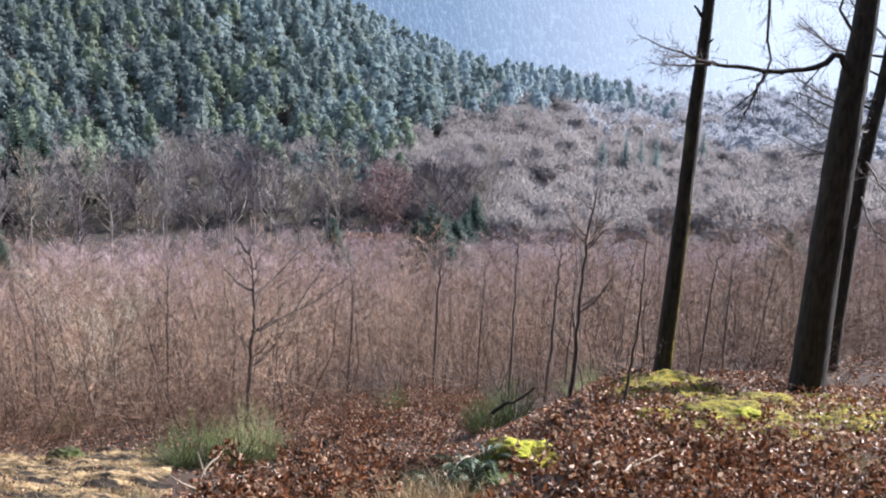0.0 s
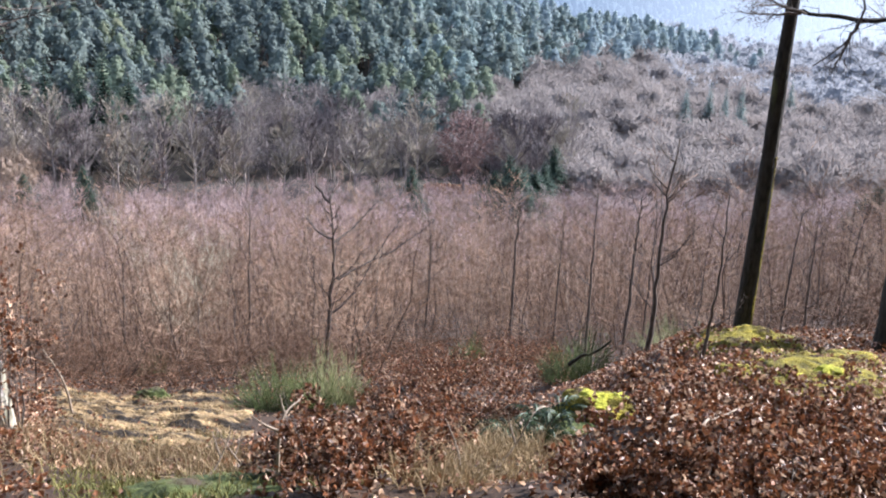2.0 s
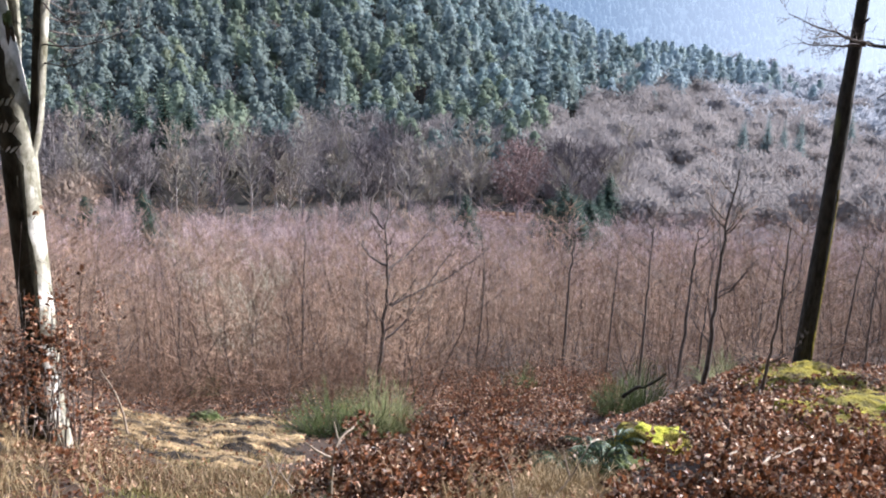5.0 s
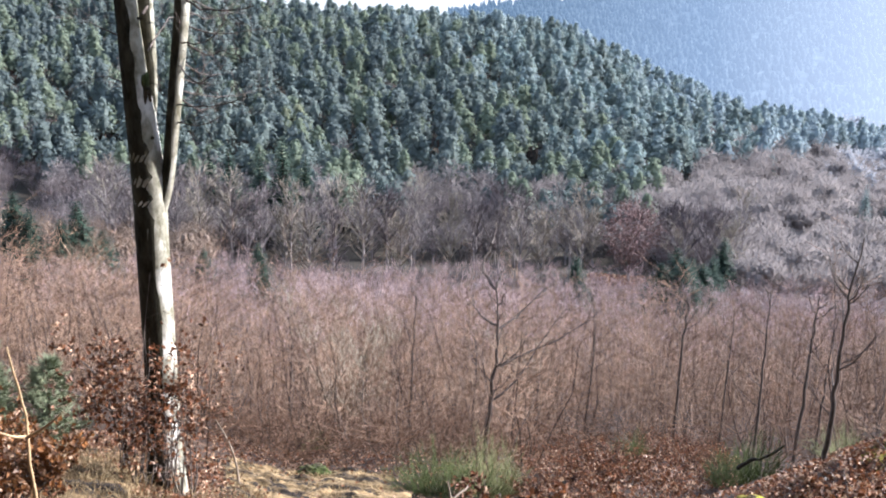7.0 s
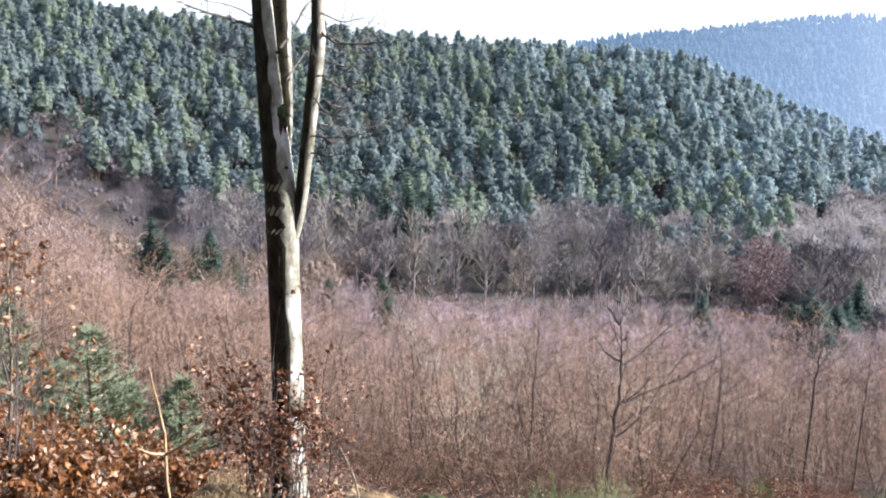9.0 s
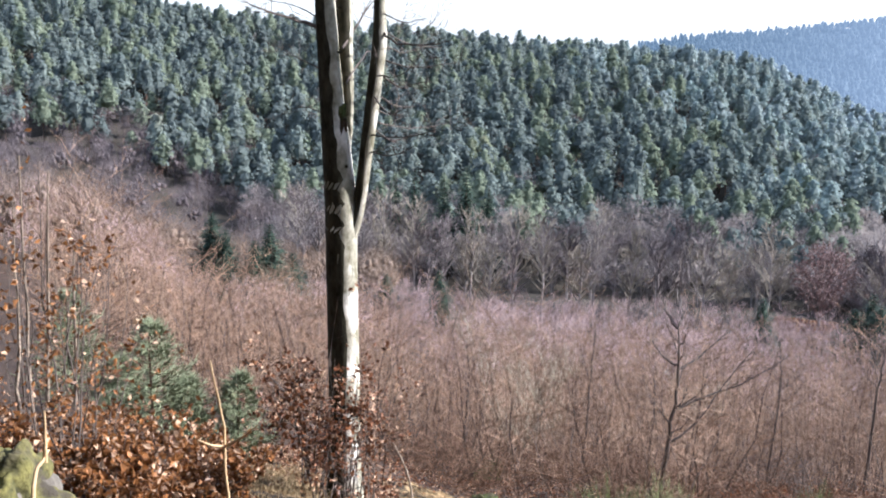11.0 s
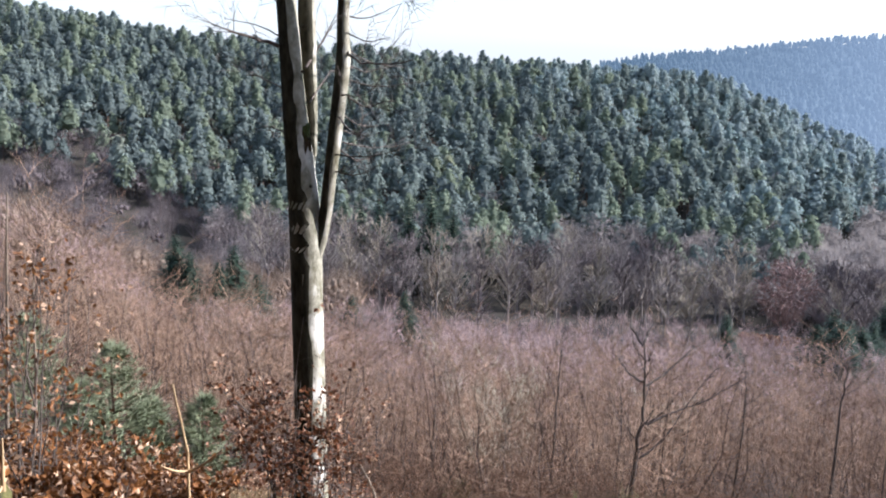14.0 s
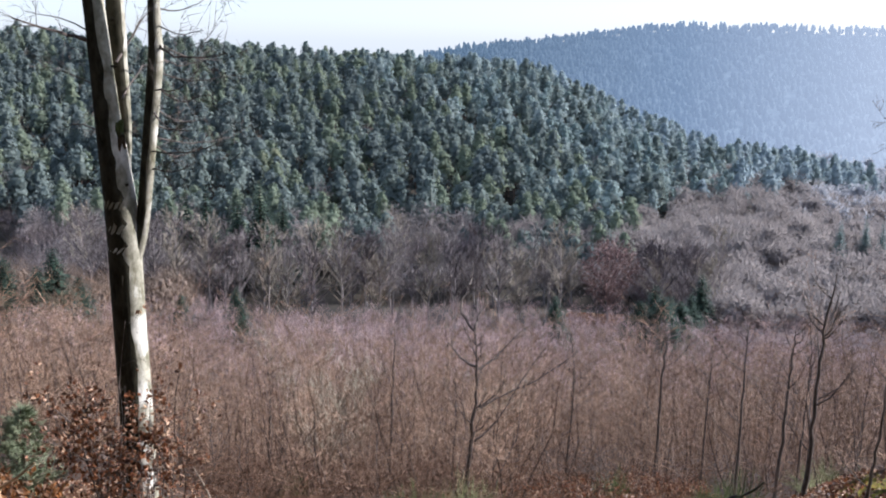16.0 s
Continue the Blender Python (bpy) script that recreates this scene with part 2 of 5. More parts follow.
class Soup:
    """Loose triangles, gathered as arrays."""

    def __init__(self):
        self.v, self.f, self.m, self.count = [], [], [], 0

    def add(self, v, f, m=0):
        v, f = np.asarray(v, float).reshape(-1, 3), np.asarray(f, int).reshape(-1, 3)
        self.v.append(v)
        self.f.append(f + self.count)
        self.m.append(np.full(len(f), m) if np.isscalar(m) else m)
        self.count += len(v)
        return self

    def arrays(self):
        return np.concatenate(self.v), np.concatenate(self.f), np.concatenate(self.m)

    def tube(self, points, radii, sides=6, m=0, lumps=0.0):
        p, r = np.asarray(points, float), np.asarray(radii, float)
        way = np.gradient(p, axis=0)
        way /= np.linalg.norm(way, axis=1)[:, None] + 1e-9
        side = np.cross(way, [0.31, 0.17, 0.2] if abs(way[0][2]) > 0.9 else [0, 0, 1.0])
        side /= np.linalg.norm(side, axis=1)[:, None] + 1e-9
        third = np.cross(way, side)
        a = np.linspace(0, 2 * np.pi, sides, endpoint=False)
        wob = 1 + lumps * dice.normal(size=(len(p), sides))
        ring = p[:, None] + (r[:, None] * wob)[..., None] * (np.cos(a)[None, :, None] * side[:, None] + np.sin(a)[None, :, None] * third[:, None])
        f = []
        for i in range(len(p) - 1):
            for j in range(sides):
                k, q = i * sides + j, i * sides + (j + 1) % sides
                f += [(k, q, q + sides), (k, q + sides, k + sides)]
        n = len(p) * sides
        f += [(n - sides + j, n - sides + (j + 1) % sides, n) for j in range(sides)]
        return self.add(np.r_[ring.reshape(-1, 3), p[-1:] + way[-1:] * r[-1]], f, m)

    def cones(self, start, end, radius, m=0):
        start, end = np.asarray(start, float), np.asarray(end, float)
        n = len(start)
        way = end - start
        way /= np.linalg.norm(way, axis=1)[:, None] + 1e-9
        side = np.cross(way, [0.23, 0.61, 0.37])
        side /= np.linalg.norm(side, axis=1)[:, None] + 1e-9
        third = np.cross(way, side)
        r = np.broadcast_to(radius, (n,))[:, None]
        v = np.stack([start + r * side, start + r * (-0.5 * side + 0.87 * third), start + r * (-0.5 * side - 0.87 * third), end], 1)
        return self.add(v, (np.arange(n)[:, None, None] * 4 + np.array([[0, 1, 3], [1, 2, 3], [2, 0, 3]])), m)

    def leaves(self, at, size, m=0, wide=0.32, up=0.0):
        at = np.asarray(at, float)
        n = len(at)
        u, w = dice.normal(size=(n, 3)), dice.normal(size=(n, 3)) + [0, 0, up]
        u -= w * (u * w).sum(1)[:, None] / (w * w).sum(1)[:, None]
        u /= np.linalg.norm(u, axis=1)[:, None]
        w /= np.linalg.norm(w, axis=1)[:, None]
        s = np.broadcast_to(size, (n,))[:, None]
        side = np.cross(w, u)
        curl = w * dice.uniform(0.05, 0.3, (n, 1))
        v = np.stack([at, at + s * (0.5 * u + wide * side + curl), at + s * u, at + s * (0.5 * u - wide * side + curl)], 1)
        return self.add(v, np.arange(n)[:, None, None] * 4 + np.array([[0, 1, 2], [0, 2, 3]]), m)

    def blades(self, at, tip, width, m=0):
        at, tip = np.asarray(at, float), np.asarray(tip, float)
        n = len(at)
        a = dice.uniform(0, 6.28, n)
        side = np.stack([np.cos(a), np.sin(a), 0 * a], 1) * np.broadcast_to(width, (n,))[:, None]
        mid = at * 0.45 + tip * 0.55 + [0, 0, 1] * np.linalg.norm(tip - at, axis=1)[:, None] * 0.15
        v = np.stack([at - side, at + side, mid + side * 0.7, mid - side * 0.7, tip], 1)
        return self.add(v, np.arange(n)[:, None, None] * 5 + np.array([[0, 1, 2], [0, 2, 3], [3, 2, 4]]), m)

    def puffs(self, mid, radii, m=0, rough=0.22):
        """Uneven closed clumps, each a twenty-sided ball pulled out of shape."""
        mid = np.asarray(mid, float)
        n, g = len(mid), (1 + 5 ** 0.5) / 2
        ball = unit(np.array([(-1, g, 0), (1, g, 0), (-1, -g, 0), (1, -g, 0), (0, -1, g), (0, 1, g), (0, -1, -g), (0, 1, -g), (g, 0, -1), (g, 0, 1), (-g, 0, -1), (-g, 0, 1)]))
        f = np.array([(0, 11, 5), (0, 5, 1), (0, 1, 7), (0, 7, 10), (0, 10, 11), (1, 5, 9), (5, 11, 4), (11, 10, 2), (10, 7, 6), (7, 1, 8), (3, 9, 4), (3, 4, 2), (3, 2, 6), (3, 6, 8), (3, 8, 9), (4, 9, 5), (2, 4, 11), (6, 2, 10), (8, 6, 7), (9, 8, 1)])
        a = dice.uniform(0, 6.28, (n, 1))
        x = ball[None, :, 0] * np.cos(a) - ball[None, :, 1] * np.sin(a)
        y = ball[None, :, 0] * np.sin(a) + ball[None, :, 1] * np.cos(a)
        v = np.stack([x, y, np.broadcast_to(ball[None, :, 2], x.shape)], -1) * dice.uniform(1 - rough, 1 + rough, (n, 12, 1))
        v = v * np.broadcast_to(radii, (n, 3))[:, None] + mid[:, None]
        return self.add(v, f[None] + (np.arange(n) * 12)[:, None, None], m)

    def stamp(self, kinds, at, scale, m=None, tilt=0.0, tones=1):
        """Copies of the given shapes (arrays of another soup), each turned and scaled by chance, their leafage in one of several tones."""
        at, scale = np.asarray(at, float), np.asarray(scale, float)
        which = dice.integers(len(kinds), size=len(at))
        turn = dice.uniform(0, 2 * np.pi, len(at))
        lean = dice.normal(size=(len(at), 2)) * tilt
        for k, (v, f, mm) in enumerate(kinds):
            i = np.flatnonzero(which == k)
            if not len(i):
                continue
            c, s = np.cos(turn[i])[:, None], np.sin(turn[i])[:, None]
            z = v[None, :, 2] * scale[i][:, None]
            x = (v[None, :, 0] * c - v[None, :, 1] * s) * scale[i][:, None] + z * lean[i, :1]
            y = (v[None, :, 0] * s + v[None, :, 1] * c) * scale[i][:, None] + z * lean[i, 1:]
            q = np.stack([x, y, z], -1) + at[i][:, None]
            self.add(q, f[None] + (np.arange(len(i)) * len(v))[:, None, None], (np.tile(mm, len(i)) if m is None else m) + np.where(np.tile(mm, len(i)) > 0, np.repeat(dice.integers(tones, size=len(i)), len(mm)), 0))
        return self


def mesh(name, soup, mats, smooth=False):
    v, f, m = soup.arrays() if isinstance(soup, Soup) else soup
    me = bpy.data.meshes.new(name)
    me.vertices.add(len(v))
    me.vertices.foreach_set("co", v.astype(np.float32).ravel())
    me.loops.add(len(f) * 3)
    me.loops.foreach_set("vertex_index", f.astype(np.int32).ravel())
    me.polygons.add(len(f))
    me.polygons.foreach_set("loop_start", np.arange(len(f), dtype=np.int32) * 3)
    for one in mats if isinstance(mats, (list, tuple)) else [mats]:
        me.materials.append(one)
    me.polygons.foreach_set("material_index", m.astype(np.int32))
    me.polygons.foreach_set("use_smooth", np.full(len(f), smooth))
    me.update(calc_edges=True)
    return me


def thing(name, place, label, category, group=""):
    ob = new(name)
    ob.location = place
    ob.empty_display_size = 0.2
    return tagged(ob, label, category, group)


def part(name, soup, mats, parent, label="", smooth=False):
    ob = new(name, mesh(name, soup, mats, smooth))
    ob.parent = parent
    if label:
        ob["label"] = label
    return ob


def stuff(name, soup, mats, label, category, smooth=False):
    return tagged(new(name, mesh(name, soup, mats, smooth)), label, category, kind="stuff")


# ---- the lie of the land ----
STEPS = np.array([0, 5, 8, 12, 15, 20, 30, 60, 100, 170, 250, 330, 450, 600, 800, 1200, 1600, 3500.0])
SIDES = np.array([-180, -62, -44, -33, -22, -10, 0, 11, 23, 60, 180.0])
# First and last rows: an unseen hillside added behind the camera to cut skylight.
NEAR_SLOPE = (
    "0 .9 1.8 3.4 4.8 7 11 22 36",
    "0 -.7 -1.2 -2.0 -2.5 -3.3 -5 -9 -12",
    "0 -1.15 -1.9 -3.1 -3.9 -5.2 -7.6 -13 -18",
    "0 -1.3 -2.3 -3.7 -4.6 -6.1 -9.6 -19 -28",
    "0 -1.35 -2.8 -4.7 -5.8 -7.6 -11.4 -21.5 -32",
    "0 -1.35 -2.9 -4.9 -6.0 -7.7 -11.4 -21.5 -32",
    "0 -1.35 -2.7 -4.5 -5.7 -7.5 -11.2 -21 -32",
    "0 -1.3 -2.2 -3.1 -4.2 -6.6 -10.6 -20.5 -31",
    "0 -1.25 -2.0 -3.05 -3.8 -5.2 -8.6 -17 -27",
    "0 -.6 -1 -1.5 -2 -2.6 -4 -10 -18",
    "0 .9 1.8 3.4 4.8 7 11 22 36")
FAR_SLOPE = (
    "55 70 75 75 75 75 75 75 75",
    "-18 -30 -34 -26 -6 -20 -40 -60 -60",
    "-33 -48 -42 -21 8 -20 -60 -80 -80",
    "-40 -55 -50 -29 -4 -30 -60 -80 -80",
    "-48 -60 -53 -35 -14 -35 -60 -80 -80",
    "-48 -61 -55 -39 -18 -35 -40 -9 -80",
    "-48 -61 -60 -57 -57 -72 -40 20 -80",
    "-47 -60 -66 -73 -80 -95 -55 13 -80",
    "-42 -56 -64 -70 -76 -86 -55 4 -80",
    "-30 -44 -52 -60 -65 -70 -50 0 0",
    "55 70 75 75 75 75 75 75 75")
HEIGHTS = np.array([[float(n) for n in (a + " " + b).split()] for a, b in zip(NEAR_SLOPE, FAR_SLOPE)])


def land(x, y):
    """Height of the ground."""
    x, y = np.asarray(x, float), np.asarray(y, float)
    d, side = np.hypot(x, y), np.degrees(np.arctan2(x, y))
    step = np.interp(d, STEPS, np.arange(len(STEPS)))
    i = np.clip(step.astype(int), 0, len(STEPS) - 2)
    j = np.clip(np.searchsorted(SIDES, side, side="right") - 1, 0, len(SIDES) - 2)
    s = (side - SIDES[j]) / (SIDES[j + 1] - SIDES[j])
    s = s * s * (3 - 2 * s) * 0.6 + s * 0.4
    u = step - i
    z = (HEIGHTS[j, i] * (1 - u) + HEIGHTS[j, i + 1] * u) * (1 - s) + (HEIGHTS[j + 1, i] * (1 - u) + HEIGHTS[j + 1, i + 1] * u) * s
    bumps = np.sin(x * 2.1 + 1.3 * np.sin(y * 1.7)) * np.sin(y * 2.6 + 1.1 * np.sin(x * 1.9)) * 0.05 + np.sin(x * 5.3 + y * 2.2) * np.sin(y * 6.1 - x * 1.4) * 0.02
    waves = np.sin(x * 0.11 + 2.0) * np.sin(y * 0.09 + 1.0) * np.clip(d / 120, 0, 1) ** 2 * 1.2
    return z + bumps * np.clip(d / 3, 0, 1) + waves


def spot(side, d, lift=0.0):
    """The place on the ground at so many degrees to the right of straight ahead, d metres off."""
    x, y = d * np.sin(np.radians(side)), d * np.cos(np.radians(side))
    return np.stack([x, y, land(x, y) + lift], -1)


def scatter(n, side0, side1, d0, d1, lift=0.0):
    """n chance places on the ground, evenly over that sector."""
    return spot(dice.uniform(side0, side1, n), np.sqrt(dice.uniform(d0 * d0, d1 * d1, n)), lift)


def ground_sheet():
    sides = np.unique(np.r_[np.linspace(-180, -60, 30), np.linspace(-60, 40, 260), np.linspace(40, 180, 34)])[:-1]
    d = np.r_[0.4 * 1.045 ** np.arange(206), 3500]
    a, r = np.meshgrid(sides, d)
    p = spot(a, r).reshape(-1, 3)
    n, k = len(sides), len(d)
    i, j = np.meshgrid(np.arange(k - 1), np.arange(n), indexing="ij")
    q = (j + 1) % n
    a0, a1, b0, b1 = i * n + j, i * n + q, (i + 1) * n + j, (i + 1) * n + q
    f = np.stack([np.stack([a0, a1, b1], -1), np.stack([a0, b1, b0], -1)], 2).reshape(-1, 3)
    f = np.r_[f, np.stack([np.arange(n), np.full(n, len(p)), (np.arange(n) + 1) % n], -1)][:, ::-1]
    p = np.r_[p, [[0, 0, 0]]]
    side, d = np.degrees(np.arctan2(p[:, 0], p[:, 1])), np.hypot(p[:, 0], p[:, 1])
    far_side = np.where((d > 780) & (side > -16) & (side < 50), 1, 0)  # the wooded hills beyond the valley, glowing to imitate haze
    far_side[(d > 198) & (d < 780) & (side > -38) & (side < 16) & ~((side > -5.5) & (side < -1.5) & (d < 240))] = 2  # needles under the pines; at the valley edge the dark colour paints in the trees' shade
    far_side[(d > 272) & (d < 700) & (side > -60) & (side <= -38)] = 2
    far_side[(d > 205) & (d < 400) & (side > 1) & (side < 55)] = 3  # valley floor in the haze-paled twig colour, to soften dark gaps
    # Further off the floor takes the palest haze colour too.
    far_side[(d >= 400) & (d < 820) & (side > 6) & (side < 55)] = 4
    ob = new("ground", mesh("ground", (p, f, far_side[f].max(1)), [LITTER, HAZE_GLOW_WOOD, NEEDLE_SHADE_FLOOR, VALLEY_WOOD, HAZY_WOOD], True))
    return tagged(ob, "sloping forest floor under brown beech leaf litter", "ground", kind="structure")


ground_sheet()


# ---- kinds of trees ----
def unit(v):
    return v / (np.linalg.norm(v, axis=-1, keepdims=True) + 1e-9)


def stem_line(h, lean=(0.0, 0.0), wiggle=0.02, n=6):
    u = np.linspace(0, 1, n)
    off = np.cumsum(dice.normal(size=(n, 2)) * wiggle * h / n, axis=0)
    off[0] = 0
    return np.c_[lean[0] * h * u + off[:, 0], lean[1] * h * u + off[:, 1], h * u]


def along(line, u):
    k = np.asarray(u) * (len(line) - 1)
    i = np.clip(k.astype(int), 0, len(line) - 2)
    return line[i] + (line[i + 1] - line[i]) * (k - i)[:, None]


def spray(soup, line, n1, n2, n3, low, reach, thick, m=0, rise=0.9, shape=0.6):
    """Limbs along a stem, boughs on the limbs, twigs on the boughs, all rising."""
    h = line[-1][2] - line[0][2]
    u = dice.uniform(low, 1, n1)
    p0 = along(line, u)
    a = dice.uniform(0, 6.28, n1)
    way = unit(np.stack([np.cos(a), np.sin(a), rise * dice.uniform(0.5, 1.6, n1)], -1))
    size = reach * (shape * (1 - u) / max(1e-6, 1 - low) + (1 - shape)) * dice.uniform(0.6, 1.15, n1)
    p1 = p0 + way * size[:, None]
    soup.cones(p0, p1, thick * (0.4 + 0.6 * (1 - u)), m)
    for n, share, slim in ((n2, 0.55, 0.5), (n3, 0.38, 0.33)):
        if not n:
            break
        i = dice.integers(len(p0), size=n)
        w = dice.uniform(0.25, 0.95, n)[:, None]
        q0 = p0[i] * (1 - w) + p1[i] * w
        way2 = unit(unit(p1[i] - p0[i]) + dice.normal(size=(n, 3)) * 0.55 + [0, 0, 0.25])
        q1 = q0 + way2 * (reach * share * dice.uniform(0.4, 1.1, n))[:, None]
        soup.cones(q0, q1, thick * slim, m)
        p0, p1 = np.r_[p0, q0], np.r_[p1, q1]
    return p0, p1


def bare_kind(h, r, limbs, boughs, twigs, low, reach, thick, rise=0.9, sides=4, shape=0.6, wiggle=0.08, stem=0):
    s = Soup()
    line = stem_line(h, wiggle=wiggle)
    s.tube(line, np.linspace(r, r * 0.15, len(line)), sides, stem)
    spray(s, line, limbs, boughs, twigs, low, reach, thick, rise=rise, shape=shape)
    return s.arrays()


def tuft_kind(h, bare, crown_r, tufts, blades, size, cone=0.5, r=0.16, sides=8):
    """A conifer: trunk (0) and a crown (1) of ragged whorls of needles, uneven in outline."""
    trunk = Soup().tube(stem_line(h * 0.95, wiggle=0.03, n=3), np.linspace(r, r * 0.2, 3), 3)
    crown = Soup()
    n = sides
    for k in range(tufts):
        u = k / tufts
        wide = crown_r * (1 - u) ** cone * (0.75 if k == 0 and tufts > 3 else 1.0) * dice.uniform(0.8, 1.15)
        high = h * (1 - bare) / tufts
        mid = np.r_[dice.normal(size=2) * size, h * bare + high * (k + dice.uniform(0.1, 0.4))]
        a = np.arange(n) * 2 * np.pi / n + dice.uniform(0, 1)
        rim = wide * dice.uniform(0.4, 1.2, n)
        ring = mid + np.stack([np.cos(a) * rim, np.sin(a) * rim, dice.uniform(-0.5, 0.25, n) * high], -1)
        inner = mid + np.stack([np.cos(a + 0.3) * rim.mean() * 0.62, np.sin(a + 0.3) * rim.mean() * 0.62, high * dice.uniform(0.45, 0.75, n)], -1)
        top = mid + [0, 0, high * dice.uniform(0.8, 1.15)]
        j = np.arange(n)
        q = (j + 1) % n
        crown.add(np.r_[ring, inner, [top]], np.concatenate([np.stack([j, q, n + j], -1), np.stack([q, n + q, n + j], -1), np.stack([n + j, n + q, 0 * j + 2 * n], -1)]))
        if blades:
            w = dice.uniform(0.25, 0.95, (blades, 1))
            p = ring[dice.integers(n, size=blades)] * w + inner[dice.integers(n, size=blades)] * (1 - w)
            out = unit(p - mid + dice.normal(size=p.shape) * 0.5) * dice.uniform(0.5, 1.2, (blades, 1))
            side = unit(np.cross(out, dice.normal(size=p.shape))) * 0.24
            crown.add(np.stack([p - side, p + side, p + out], 1), np.arange(blades * 3).reshape(-1, 3))
    return trunk, crown


def pine_kind(h, bare, wide, clumps, per, full=0.55):
    """A pine: bare trunk below, then a crown of needle clumps, broad low and rounded at the top, ragged all round."""
    trunk = Soup().tube(stem_line(h * 0.95, wiggle=0.03, n=3), np.linspace(0.16, 0.03, 3), 3)
    crown = Soup()
    u = (np.arange(clumps) + dice.uniform(0, 0.8, clumps)) / clumps
    reach = wide * (1.0 - u) ** full * (0.5 + 0.3 * np.clip(u * 4, 0, 1)) * dice.uniform(0.55, 1.1, clumps)
    reach[-1] = 0
    a = np.arange(clumps) * 2.4 + dice.uniform(-0.6, 0.6, clumps)
    mid = np.stack([np.cos(a) * reach, np.sin(a) * reach, h * (bare + (0.93 - bare) * u)], -1)
    size = wide * (0.52 - 0.3 * u) * dice.uniform(0.8, 1.2, clumps)
    crown.puffs(np.array([[0, 0, h * (bare + 0.22 * (1 - bare))], [0, 0, h * (bare + 0.5 * (1 - bare))], [0, 0, h * (bare + 0.76 * (1 - bare))]]),
                [[wide * 0.62, wide * 0.62, h * (1 - bare) * 0.24], [wide * 0.52, wide * 0.52, h * (1 - bare) * 0.26], [wide * 0.32, wide * 0.32, h * (1 - bare) * 0.22]], rough=0.2)
    n = clumps * per
    face = unit(unit(np.c_[np.cos(a), np.sin(a), 0.3 + 1.1 * u].repeat(per, 0)) + dice.normal(size=(n, 3)) * 0.3)
    p = mid.repeat(per, 0) + face * (size * 0.55).repeat(per)[:, None] + dice.normal(size=(n, 3)) * size.repeat(per)[:, None] * 0.38
    fall = unit(np.cross(np.cross(face, np.c_[np.cos(a), np.sin(a), 0.2 + 0 * a].repeat(per, 0) + dice.normal(size=(n, 3)) * 0.7), face))
    across = np.cross(face, fall) * dice.uniform(0.3, 0.6, (n, 1))
    fall *= dice.uniform(0.7, 1.4, (n, 1))
    crown.add(np.stack([p - across - fall * 0.5, p + across - fall * 0.5, p + fall * 0.5], 1), np.arange(n * 3).reshape(-1, 3))
    return trunk, crown


def twig_shell(s, middle, radii, n, inner, outer, length, broad):
    """Fine twigs of a leafless crown, set all through a rounded shell."""
    way = unit(dice.normal(size=(n, 3)) + [0, 0, 0.25])
    root = middle + way * radii * dice.uniform(inner, outer, (n, 1))
    to = unit(way + dice.normal(size=root.shape) * 0.6 + [0, 0, 0.25]) * length * dice.uniform(0.4, 1.1, (n, 1))
    across = unit(np.cross(to, way + dice.normal(size=root.shape) * 0.3)) * dice.uniform(0.4, 1.2, (n, 1)) * broad
    s.add(np.stack([root - across, root + across, root + to], 1), np.arange(n * 3).reshape(-1, 3))


def fan_kind(h, r, low, wide, limbs, twigs, thick, sides=4, fine=0):
    """A leafless broadleaf tree: limbs fanning from the trunk into a rounded crown of fine twigs."""
    s = Soup()
    line = stem_line(h * 0.8, wiggle=0.06)
    s.tube(line, np.linspace(r, r * 0.2, len(line)), sides)
    middle, radii = np.array([0, 0, h * 0.6]), np.array([wide, wide, h * 0.4])
    way = unit(dice.normal(size=(limbs, 3)) + [0, 0, 0.4])
    way[:, 2] = np.maximum(way[:, 2], -0.6)
    tip = middle + way * radii * dice.uniform(0.75, 0.95, (limbs, 1))
    start = along(line, np.clip((tip[:, 2] / h - 0.32) * dice.uniform(0.7, 1.1, limbs), low, 0.9))
    s.cones(start, tip, thick * 1.6)
    way = unit(dice.normal(size=(twigs, 3)) + [0, 0, 0.25])
    p = middle + way * radii * dice.uniform(0.45, 0.88, (twigs, 1))
    to = unit(way + dice.normal(size=p.shape) * 0.75 + [0, 0, 0.2]) * wide * dice.uniform(0.12, 0.3, (twigs, 1))
    s.cones(p, p + to, thick)
    twig_shell(s, middle, radii, fine, 0.35, 0.85, wide * 0.3, thick * 2.2)
    return s.arrays()


